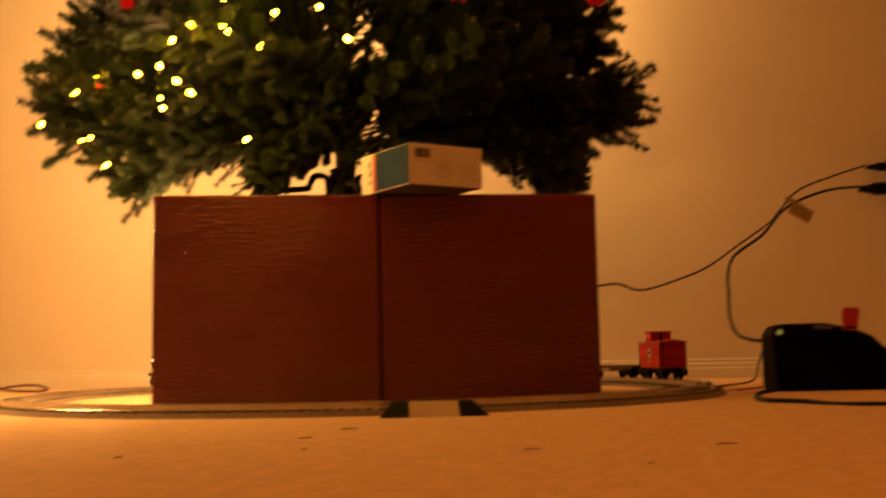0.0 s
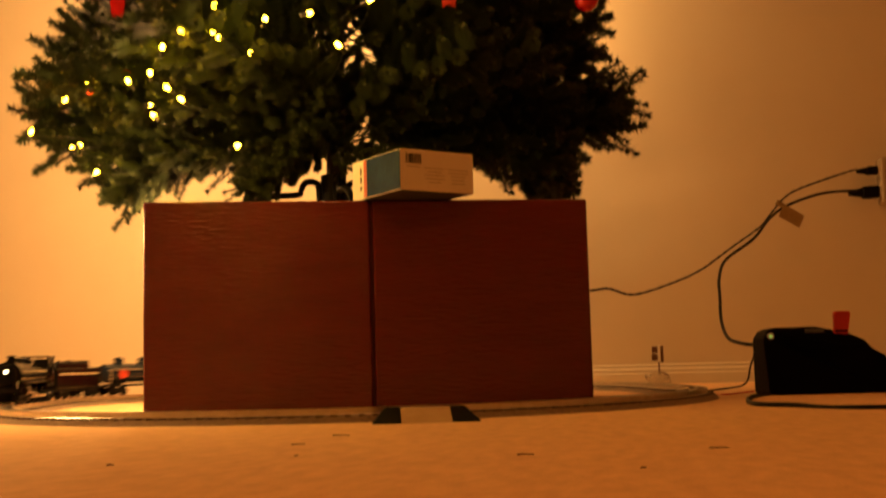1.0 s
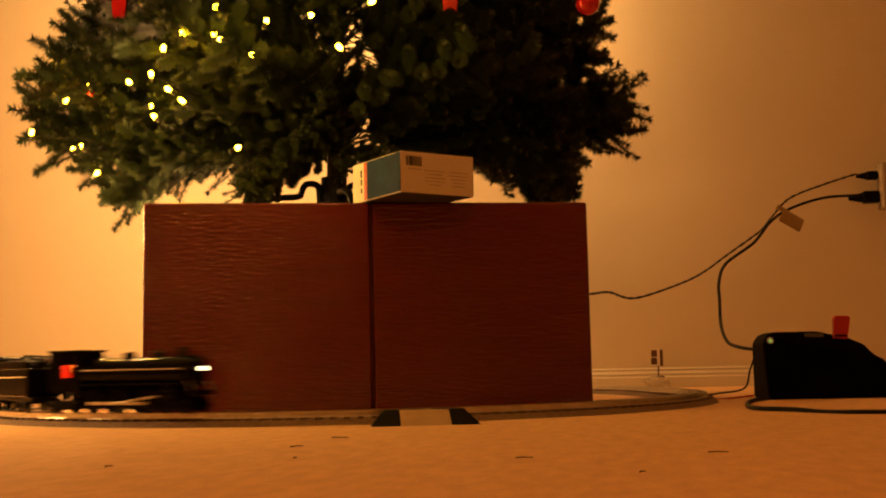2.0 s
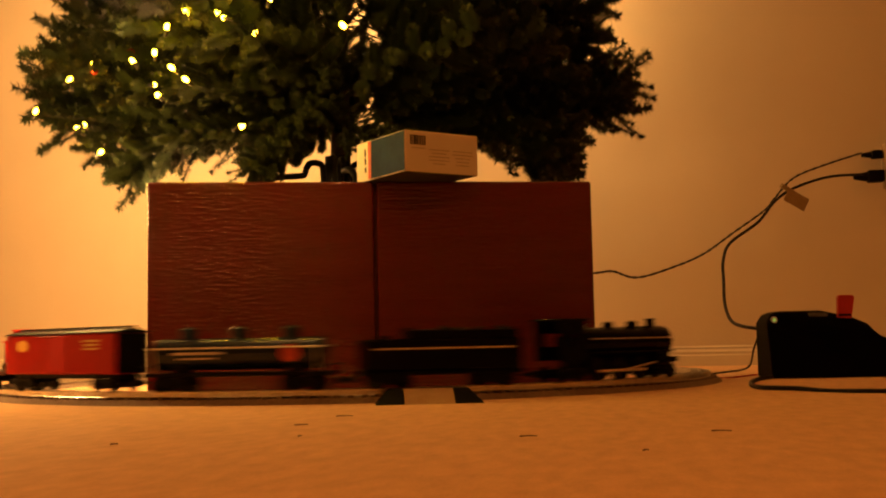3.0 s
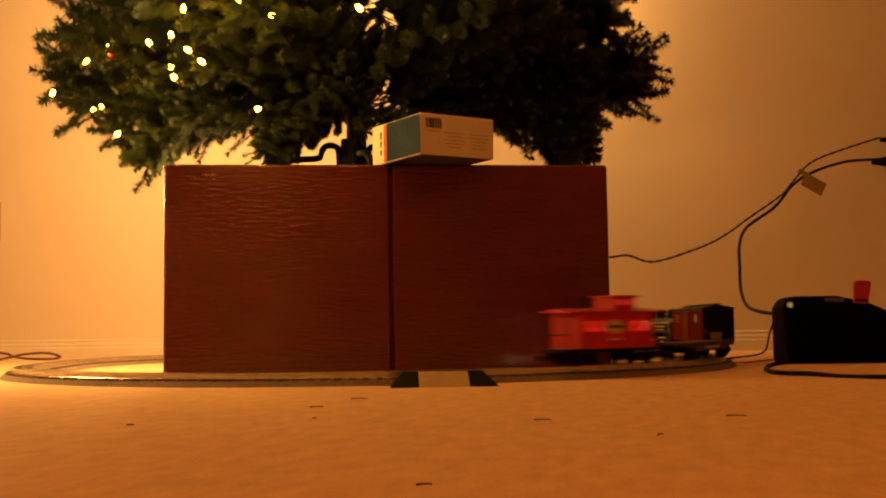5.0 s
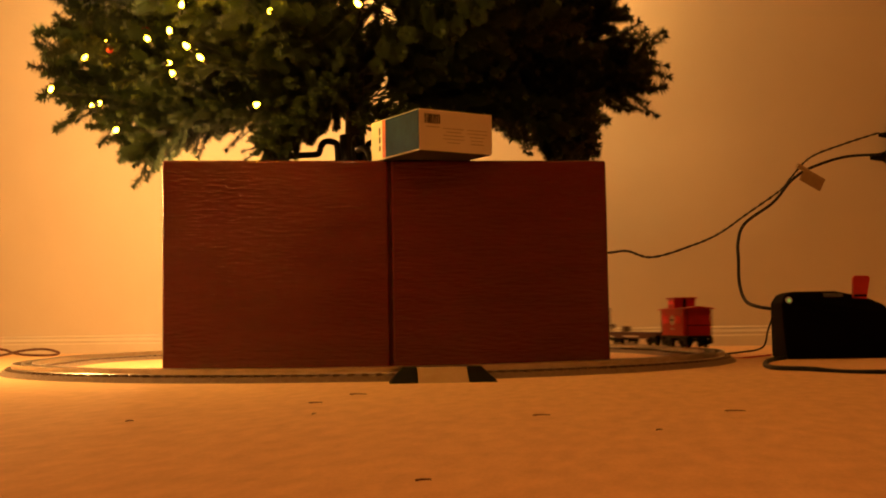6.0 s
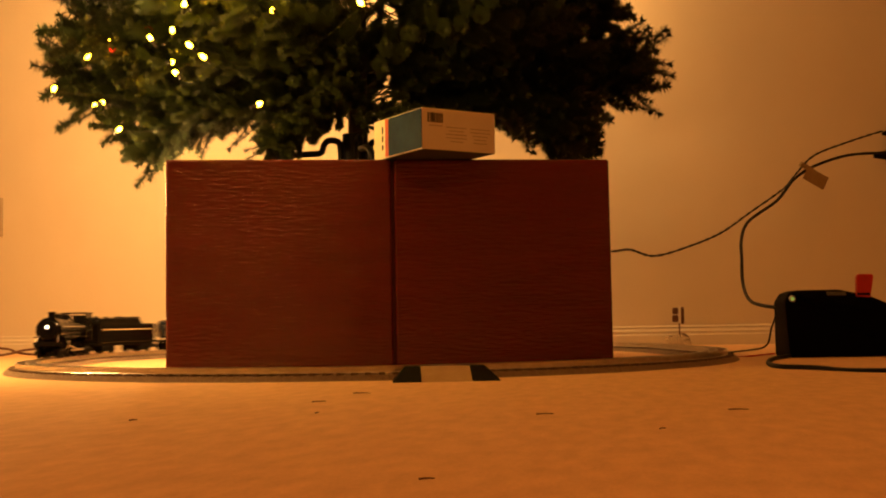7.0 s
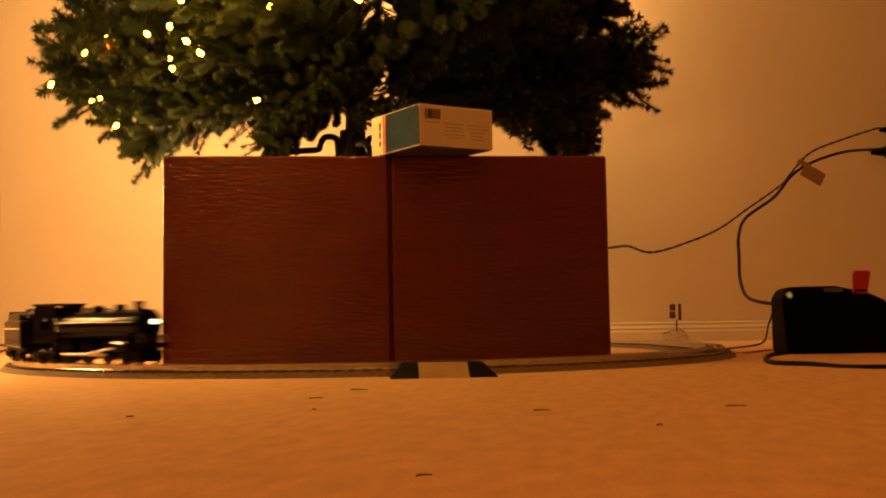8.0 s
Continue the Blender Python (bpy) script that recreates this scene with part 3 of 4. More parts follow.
def caboose():
    e = thing("caboose", "bright red toy caboose with lit windows and a cupola", "toy caboose")
    L, W, z0, z1 = 0.146, 0.055, 0.024, 0.075
    bm = B()
    # side walls with window openings made from posts and rails
    wins = ((-0.052, 0.012), (-0.032, 0.010), (0.036, 0.012), (0.056, 0.011))
    for s in (-1, 1):
        y = s * (W / 2 - 0.001)
        box(bm, (L, 0.002, 0.024), (0, y, z0 + 0.012))
        box(bm, (L, 0.002, 0.012), (0, y, z1 - 0.006))
        xs = [-L / 2]
        for wx, ww in wins:
            xs += [wx - ww / 2, wx + ww / 2]
        xs.append(L / 2)
        for a, b in zip(xs[0::2], xs[1::2]):
            box(bm, (b - a, 0.002, 0.015), ((a + b) / 2, y, z0 + 0.0315))
    for s in (-1, 1):
        box(bm, (0.002, W - 0.004, z1 - z0), (s * (L / 2 - 0.001), 0, (z0 + z1) / 2))
    part("body", bm, M_RED, e, "glossy red car sides")
    for s in (-1, 1):
        for wx, ww in wins:
            bm = box(B(), (ww, 0.0022, 0.0012), (wx, s * (W / 2 - 0.0008), z0 + 0.0315))
            box(bm, (0.0012, 0.0022, 0.015), (wx, s * (W / 2 - 0.0008), z0 + 0.0315))
            part("window_bar", bm, M_RED, e)
        disc(e, "emblem", -0.002, 0.0545, 0.0155, 0.0100, W / 2, s, M_CREAM, "plain cream oval emblem")
        bars(e, "emblem_band", [(-0.002, 0.0545, 0.024, 0.0045)], W / 2 + 0.0008, M_INK, s, "dark band")
        bars(e, "lettering", [(-0.002, 0.037, 0.018, 0.0028)], W / 2, M_CREAM, s, "cream print")
    bm = prism(B(), [(-W / 2 - 0.003, z1), (-W / 2 - 0.003, z1 + 0.0015), (0, z1 + 0.006), (W / 2 + 0.003, z1 + 0.0015), (W / 2 + 0.003, z1)], -0.093, 0.093)
    bmesh.ops.transform(bm, matrix=pose(0, 0, 0, 0, 0, 90), verts=bm.verts)
    part("roof", bm, M_RED, e, "red overhanging roof")
    bm = box(B(), (0.040, 0.044, 0.019), (0.024, 0, z1 + 0.0120), 0.001)
    part("cupola", bm, M_RED, e)
    bm = box(B(), (0.048, 0.050, 0.003), (0.024, 0, z1 + 0.0230), 0.001)
    part("cupola_roof", bm, M_RED, e)
    for s in (-1, 1):
        for x in (0.014, 0.034):
            part("cupola_window", box(B(), (0.010, 0.0012, 0.008), (x, s * 0.0222, z1 + 0.0145)), M_REDGLOW, e, "small lit window")
    part("chimney", cyl(B(), 0.003, 0.003, 0.018, (-0.030, 0.01, z1 + 0.012), "z", 10), M_BLACK, e)
    for x in (-0.044, 0.042):
        part("inside_bulb", ball(B(), 0.0032, (x, 0, z0 + 0.033)), M_CABBULB, e, "glowing bulb behind the windows", True)
    # added glowing sheet, stands in for bulb light on the inner walls
    part("glow_sheet", box(B(), (L - 0.012, 0.001, 0.030), (0, 0, z0 + 0.030)), M_REDGLOW, e, "added red glowing sheet in place of the lit inside")
    part("floor_plate", box(B(), (L - 0.005, W - 0.006, 0.002), (0, 0, z0 + 0.0015)), M_RED, e)
    part("frame", box(B(), (0.186, 0.046, 0.005), (0, 0, 0.0215), 0.001), M_BLACK, e)
    for s in (-1, 1):
        for yy in (-0.024, 0.024):
            rail_line(e, [(s * 0.090, yy, 0.024), (s * 0.090, yy, 0.075)], 0.0009, M_BLACK, "platform_post")
        rail_line(e, [(s * 0.091, -0.024, 0.044), (s * 0.091, 0.024, 0.044)], 0.0009, M_BLACK, "platform_rail")
        for yy in (-0.024, 0.024):
            part("step", box(B(), (0.014, 0.005, 0.012), (s * 0.082, yy, 0.0145), 0.001, seg=1), M_BLACK, e)
        truck(e, s * 0.052)
        coupler(e, s * 0.092)
    return e


def lengthen(e, k, keep=("chimney", "dome", "headlight", "lens", "cylinder", "hatch", "emblem", "truck", "driving_wheel", "whistle", "smokebox_door", "coupler")):
    """Draws a car out along its length; round fittings keep their shape and only move."""
    for ob in e.children:
        kind = ob.name.split(".")[0]
        if kind in ("truck", "driving_wheel", "side_rib"):
            ob.location.x *= k
            continue
        xs = [v.co.x for v in ob.data.vertices]
        mid = (min(xs) + max(xs)) / 2
        for v in ob.data.vertices:
            v.co.x = v.co.x + mid * (k - 1) if kind in keep else v.co.x * k
    return e


engine, drivers = locomotive()
LOCO_K = 1.24
lengthen(engine, LOCO_K)
TRAIN = [(engine, 0.140, 0.075), (lengthen(tender(), 1.28), 0.416, 0.070), (lengthen(tank_car(), 1.18), 0.692, 0.092), (lengthen(boxcar(), 1.12), 0.987, 0.096), (flatcar(), 1.308, 0.088), (caboose(), 1.580, 0.052)]
# seconds, metres by which the train runs ahead of an even pace
PACE = ((0.0, -0.014), (1.2, -0.010), (2.4, -0.016), (2.8, 0.008), (3.2, 0.004), (3.6, 0.0), (4.0, -0.022), (4.4, -0.008), (4.8, -0.008), (5.2, 0.002), (6.3, 0.012), (7.0, 0.0), (8.0, 0.006))
HEAD_PHASE, LAP = 0.4061, 6.180  # where on the loop the headlight is at 0 s; seconds for a lap


def motions():
    for car, behind, half in TRAIN:
        rows = []
        for i in range(81):
            t = i / 10
            s = (HEAD_PHASE + t / LAP) * PERIM - behind + float(np.interp(t, [p[0] for p in PACE], [p[1] for p in PACE]))
            a, b = loop_point(s + half), loop_point(s - half)
            mid, d = (a + b) / 2, a - b
            rows.append((t, pose(mid.x, mid.y, mid.z, 0, 0, math.degrees(math.atan2(d.y, d.x)))))
        walk(car, rows)
    per_frame = math.degrees(PERIM / LAP / 0.0172 / FPS)
    for w, x, side in drivers:
        flip = pose(0, 0, 0) if side < 0 else pose(0, 0, 0, 0, 0, 180)
        walk(w, [(k / FPS, pose(x * LOCO_K, side * 0.0175, 0.0175) @ pose(0, 0, 0, 0, (per_frame * k) % 360, 0) @ flip) for k in range(8 * FPS + 1)])


# ---- the red box under the tree ----
CRATE = pose(-0.473, 1.790, 0, 0, 0, 8.0)  # its front left foot; the front runs along local x
CW, CD, CH = 0.720, 0.50, 0.343


def red_box():
    c = thing("red_box", "low wooden box in brushed dark red gloss paint, two front panels", "box", CRATE)
    half = CW / 2
    for k, (a, b) in enumerate(((0.0, half - 0.002), (half + 0.002, CW))):
        bm = box(B(), (b - a, 0.014, CH - 0.001), ((a + b) / 2, 0.007, CH / 2), 0.0045, seg=3)
        part("front_panel", bm, M_BOX, c, "brushed dark red panel with streaky gloss")
    part("seam_strip", box(B(), (0.012, 0.006, CH - 0.004), (half + 0.001, 0.0172, CH / 2)), M_BOXEDGE, c, "dark joint between the panels")
    for x in (0.007, CW - 0.007):
        part("side_panel", box(B(), (0.013, CD - 0.030, CH - 0.002), (x, CD / 2 + 0.0005, CH / 2), 0.002), M_BOX, c)
    part("back_panel", box(B(), (CW, 0.014, CH - 0.001), (CW / 2, CD - 0.007, CH / 2), 0.003), M_BOX, c)
    part("lid", box(B(), (CW - 0.031, CD - 0.031, 0.010), (CW / 2, CD / 2, CH - 0.007), 0.001), M_BOXEDGE, c, "dark red inset lid")
    return c


red_box()


def carton():
    """A small product carton that lies askew over the box's front edge."""
    c = thing("carton", "small white and blue cardboard carton lying askew on the red box", "carton", pose(-0.063, 1.737, CH + 0.0005, 0, 0, 33.0))
    w, d, h = 0.135, 0.155, 0.064
    part("body", box(B(), (w, d, h), (w / 2, d / 2, h / 2), 0.0012), M_WHITE, c, "white printed card")
    part("blue_side", box(B(), (0.0008, 0.104, h - 0.003), (-0.0005, 0.0530, h / 2)), M_BLUE, c, "blue printed side")
    # one dark sheet covers the underside
    part("underside", box(B(), (w - 0.003, d - 0.003, 0.0004), (w / 2, d / 2, -0.0002)), M_INK, c, "thin dark sheet over the underside")
    part("red_stripe", box(B(), (0.0008, 0.010, h - 0.003), (-0.0005, 0.1105, h / 2)), M_REDCARD, c, "red stripe")
    bm = B()
    for k in range(3):
        box(bm, (0.0008, 0.004, 0.012 - 0.002 * k), (-0.0005, 0.125, 0.046 - k * 0.014))
    part("side_print", bm, M_INK, c, "dark print")
    bm = B()
    rnd = random.Random(2)
    x = 0.010
    while x < 0.038:
        wd = rnd.choice((0.0010, 0.0016, 0.0024))
        box(bm, (wd, 0.0006, 0.015), (x, -0.0003, h - 0.0145))
        x += wd + rnd.choice((0.0008, 0.0014))
    part("barcode", bm, M_INK, c, "dark bars of a price code")
    bm = B()
    for row in range(5):
        for col in range(2):
            box(bm, (rnd.uniform(0.020, 0.040), 0.0006, 0.0014), (0.062 + col * 0.044, -0.0003, 0.036 - row * 0.0055))
    box(bm, (0.024, 0.0006, 0.0016), (0.024, -0.0003, h - 0.027))
    part("small_print", bm, M_GREYINK, c, "pale lines of small print")
    return c


carton()

# ---- tree stand and tree ----
TX, TY = TREE.x, TREE.y


def tree_stand():
    s = thing("tree_stand", "black tubular steel tree stand on the red box", "tree stand", pose(TX, TY - 0.05, CH))
    for a in (195, 285, 15, 105):
        c, sn = math.cos(math.radians(a)), math.sin(math.radians(a))
        pts = [(r * c, r * sn, z) for r, z in ((0.028, 0.012), (0.030, 0.085), (0.038, 0.099), (0.056, 0.099), (0.065, 0.086), (0.072, 0.074), (0.13, 0.068), (0.19, 0.045), (0.215, 0.0065))]
        part("leg", tube(B(), pts, 0.0065, seg=9, steps=6), M_BLACK, s, "bent black steel tube")
    bm = cyl(B(), 0.026, 0.026, 0.11, (0, 0, 0.058), "z", 20)
    part("socket", bm, M_BLACK, s)
    return s


tree_stand()


def branch_mesh(seed, length=0.6, full=True):
    """A wired artificial branch along x: stem, bushy finger-like twigs and needles."""
    rnd = np.random.RandomState(seed)
    verts, faces = [], []

    def sag(u):
        return np.array([u * length, 0.014 * math.sin(5 * u + seed), 0.05 * math.sin(math.pi * u) * (0.6 + 0.3 * math.sin(seed))])

    def strip(p, q, w):
        d = q - p
        side = np.cross(d, (0.1, 0.2, 1.0))
        side /= np.linalg.norm(side) + 1e-9
        up = np.cross(side, d)
        up /= np.linalg.norm(up) + 1e-9
        i = len(verts)
        verts.extend((p + side * w, p - side * w * 0.5 + up * w * 0.8, p - side * w * 0.5 - up * w * 0.8, q))
        faces.extend(((i, i + 1, i + 3), (i + 1, i + 2, i + 3), (i + 2, i, i + 3)))

    def needles(p, q, count, reach, lean):
        d = q - p
        d = d / np.linalg.norm(d)
        s = np.cross(d, (0.3, 0.1, 1.0))
        s /= np.linalg.norm(s)
        t = np.cross(s, d)
        for _ in range(count):
            u = rnd.rand()
            a = rnd.rand() * 2 * math.pi
            out = math.cos(a) * s + math.sin(a) * t
            base = p + (q - p) * u
            tip = base + (out + d * lean) * reach * (0.65 + 0.55 * rnd.rand())
            w = np.cross(out, d) * 0.0021
            i = len(verts)
            verts.extend((base + w, base - w, tip))
            faces.append((i, i + 1, i + 2))

    u = 0.0
    while u < 1.0:
        strip(sag(u), sag(min(1.0, u + 0.14)), 0.0030 * (1.15 - u))
        u += 0.1
    u = 0.24
    while u < 0.97:
        p = sag(u)
        along = sag(min(1, u + 0.05)) - sag(u - 0.05)
        along /= np.linalg.norm(along)
        for a in (0, 90, 180, 270) if full else (0, 180):
            a = math.radians(a + rnd.uniform(-35, 35))
            tl = (0.065 + 0.050 * rnd.rand()) * (1.2 - 0.5 * u)
            d = along * rnd.uniform(0.45, 0.9) + np.array([0, math.cos(a), math.sin(a) * 0.85])
            d /= np.linalg.norm(d)
            mid = p + d * tl * 0.55
            q = p + d * tl + along * tl * 0.2 + np.array([0, 0, rnd.uniform(-0.004, 0.014)])
            strip(p, mid, 0.0015)
            strip(mid, q, 0.0012)
            k = 1.0 if full else 0.5
            needles(p + d * tl * 0.1, mid, int(tl * 1500 * k), 0.0185, 0.35)
            needles(mid, q, int(tl * 2000 * k), 0.0170, 0.20)
            needles(q - (q - mid) * 0.06, q, int(26 * k), 0.011, 0.9)
        u += 0.058 + 0.02 * rnd.rand()
    needles(sag(0.30), sag(0.75), 220 if full else 90, 0.017, 0.5)
    needles(sag(0.75), sag(1.0), 260 if full else 100, 0.015, 0.3)
    needles(sag(0.985), sag(1.0), 30, 0.011, 1.0)
    me = bpy.data.meshes.new("branch")
    me.from_pydata([tuple(v) for v in verts], [], faces)
    me.materials.append(M_NEEDLE)
    return me


BRANCHES = [branch_mesh(s) for s in range(7)]
HIGH_BRANCHES = [branch_mesh(s, full=False) for s in range(3)]


def christmas_tree():
    t = thing("christmas_tree", "artificial green Christmas tree with bushy needled branches on a stand", "Christmas tree", pose(TX, TY, 0))
    part("trunk", tube(B(), [(0, 0, CH + 0.03), (0.003, 0, 0.8), (0, 0, 1.3), (0, 0, 1.86)], 0.021, 0.008, seg=12), M_BARK, t, "dark bark-brown pole")
    rnd = random.Random(11)

    def branch(az, z0, r, z1, k):
        a = math.radians(az)
        tip = Vector((r * math.cos(a), r * math.sin(a), z1 - z0))
        x = tip.normalized()
        y = Vector((0, 0, 1)).cross(x).normalized()
        rot = Matrix((x, y, x.cross(y))).transposed().to_4x4()
        ob = new("branch", BRANCHES[k % 7] if z0 < 0.98 else HIGH_BRANCHES[k % 3])
        ob.parent = t
        ob.matrix_basis = Matrix.Translation((0, 0, z0)) @ rot @ pose(0, 0, 0, rnd.uniform(-25, 25), 0, 0) @ Matrix.Scale(tip.length / 0.6, 4)

    # the lowest boughs hang where they were bent
    left = ((195, 0.43, 0.400), (192, 0.43, 0.41), (197, 0.44, 0.41), (188, 0.47, 0.45), (184, 0.53, 0.485), (172, 0.61, 0.57), (178, 0.66, 0.61), (182, 0.59, 0.535), (176, 0.64, 0.64), (186, 0.56, 0.66), (182, 0.58, 0.73), (176, 0.58, 0.78), (188, 0.52, 0.80),
            (205, 0.44, 0.52), (214, 0.46, 0.56), (226, 0.42, 0.57), (240, 0.25, 0.39), (232, 0.27, 0.395), (226, 0.24, 0.42), (236, 0.28, 0.40), (221, 0.31, 0.47), (210, 0.38, 0.47), (201, 0.42, 0.45), (246, 0.22, 0.45), (150, 0.54, 0.64), (160, 0.56, 0.62))
    right = ((302, 0.17, 0.44), (312, 0.21, 0.47), (284, 0.15, 0.45), (351, 0.45, 0.405), (354, 0.45, 0.395), (357, 0.46, 0.40), (349, 0.44, 0.42), (358, 0.47, 0.42), (348, 0.47, 0.43), (354, 0.44, 0.46), (350, 0.49, 0.48),
             (2, 0.585, 0.57), (8, 0.635, 0.56), (14, 0.625, 0.58), (357, 0.59, 0.555), (5, 0.625, 0.61), (10, 0.615, 0.64), (356, 0.55, 0.70), (6, 0.54, 0.75), (0, 0.48, 0.80), (330, 0.38, 0.56), (318, 0.36, 0.58), (24, 0.56, 0.59), (45, 0.52, 0.64))
    inner = ((130, 0.52, 0.64), (268, 0.20, 0.60), (255, 0.24, 0.68), (275, 0.28, 0.72), (262, 0.22, 0.52), (90, 0.3, 0.66), (80, 0.3, 0.74), (100, 0.3, 0.60), (246, 0.26, 0.62))
    low = left + right + inner
    for i, (az, r, z1) in enumerate(low):
        branch(az, (0.75 if az > 340 and z1 < 0.44 else 0.62 if z1 < 0.44 and r > 0.3 else 0.51) + 0.02 * (i % 3), r, z1, i)
    z, k = 0.60, 0
    while z < 1.80:
        r = 0.600 * (1.92 - z) / 1.36
        n = max(5, round(19 * r / 0.600 + 2))
        for i in range(n):
            az = (360 * (i + rnd.uniform(-0.3, 0.3)) / n + 47 * k) % 360
            if z < 0.86 and (256 < az < 304 or 62 < az < 112) and rnd.random() < 0.72:
                continue  # thin places, where the wall shows through
            branch(az, z + rnd.uniform(-0.02, 0.02), r * rnd.uniform(0.86, 1.05), z + r * rnd.uniform(-0.04, 0.16), rnd.randrange(7))
        z += 0.072 if z < 0.9 else 0.11
        k += 1
    for i in range(3):
        branch(120 * i, 1.80, 0.05, 1.98, i)
    return t


christmas_tree()

# ---- fairy lights and ornaments ----
LIT = [(-0.766, 2.101, 0.519), (-0.615, 2.006, 0.426), (-0.704, 2.101, 0.58), (-0.727, 2.196, 0.689), (-0.479, 1.862, 0.564), (-0.435, 1.814, 0.527),
       (-0.525, 1.91, 0.562), (-0.472, 1.91, 0.618), (-0.295, 1.767, 0.571), (-0.342, 1.862, 0.439), (-0.149, 1.719, 0.562), (-0.423, 1.862, 0.518),
       (-0.658, 2.101, 0.611), (-0.521, 2.006, 0.548), (-0.715, 2.196, 0.507), (-0.385, 1.91, 0.646), (-0.469, 1.958, 0.656), (-0.394, 1.958, 0.705),
       (-0.203, 1.719, 0.617), (-0.108, 1.719, 0.634), (-0.419, 1.84, 0.624), (-0.469, 1.86, 0.492), (-0.355, 1.83, 0.615), (-0.277, 1.78, 0.624), (-0.669, 2.08, 0.492)]


def fairy_lights():
    s = thing("fairy_lights", "string of warm white fairy lights wound through the tree", "fairy lights")
    rnd = random.Random(5)
    order = sorted(LIT, key=lambda p: (round(p[2] / 0.09), p[0]))
    inner = []
    for p, q in zip(order, order[1:]):
        mid = (Vector(p) + Vector(q)) / 2
        inner += [p, mid + (TREE + Vector((0, 0, mid.z)) - mid) * 0.45]
    part("wire", tube(B(), inner + [order[-1]], 0.0003, seg=5, steps=5), M_GREENCORD, s, "thin dark green wire")
    bm = ball(B(), 0.0042, (0, 0, 0.007), sz=1.7, seg=10)
    glass = mesh_of(bm, "bulb", M_BULB, True)
    bm = cyl(B(), 0.0032, 0.0036, 0.012, (0, 0, -0.004), "z", 8)
    sock = mesh_of(bm, "bulb_socket", M_GREENCORD)
    for p in LIT:
        b = new("bulb", glass)
        b.parent = s
        b.matrix_basis = pose(*p, rnd.uniform(-70, 70), rnd.uniform(-70, 70), 0)
        k = new("bulb_socket", sock)
        k.parent = b
    return s


fairy_lights()


def ribbon(place, length, label):
    o = thing("ornament", label, "ornament", pose(*place), group="ornaments on the tree")
    bm = prism(B(), [(-0.011, 0), (0.011, 0), (0.013, -length * 0.5), (0.010, -length), (0.0, -length * 0.86), (-0.010, -length), (-0.012, -length * 0.5)], -0.003, 0.003, 0.001)
    part("ribbon_tail", bm, M_ORN, o)
    part("knot", ball(B(), 0.011, (0, 0, 0.004), sz=0.8), M_ORN, o, smooth=True)
    part("string", tube(B(), [(0, 0, 0.008), (0.003, 0.02, 0.030), (0.0, 0.08, 0.050), (0.0, 0.20, 0.060)], 0.0008, seg=5), M_ORN, o)


def bauble(place, r, label):
    o = thing("ornament", label, "ornament", pose(*place), group="ornaments on the tree")
    part("ball", ball(B(), r, seg=24), M_ORN, o, smooth=True)
    part("cap", cyl(B(), r * 0.28, r * 0.25, r * 0.3, (0, 0, r * 1.05), "z", 12), M_SILVER, o)
    part("hook", tube(B(), [(0, 0, r * 1.2), (0.003, 0, r * 1.2 + 0.012), (0, 0, r * 1.2 + 0.02)], 0.0008, seg=5), M_STEEL, o)


ribbon((-0.553, 1.93, 0.742), 0.060, "hanging red satin ribbon ornament on the tree")
ribbon((0.018, 1.70, 0.664), 0.050, "hanging red satin ribbon ornament on the tree")
bauble((0.258, 1.93, 0.694), 0.021, "shiny dark red glass bauble on the tree")
bauble((-0.58, 2.08, 0.625), 0.010, "small red bauble half hidden in the branches")
bauble((-0.662, 2.13, 0.606), 0.008, "small red bauble half hidden in the branches")


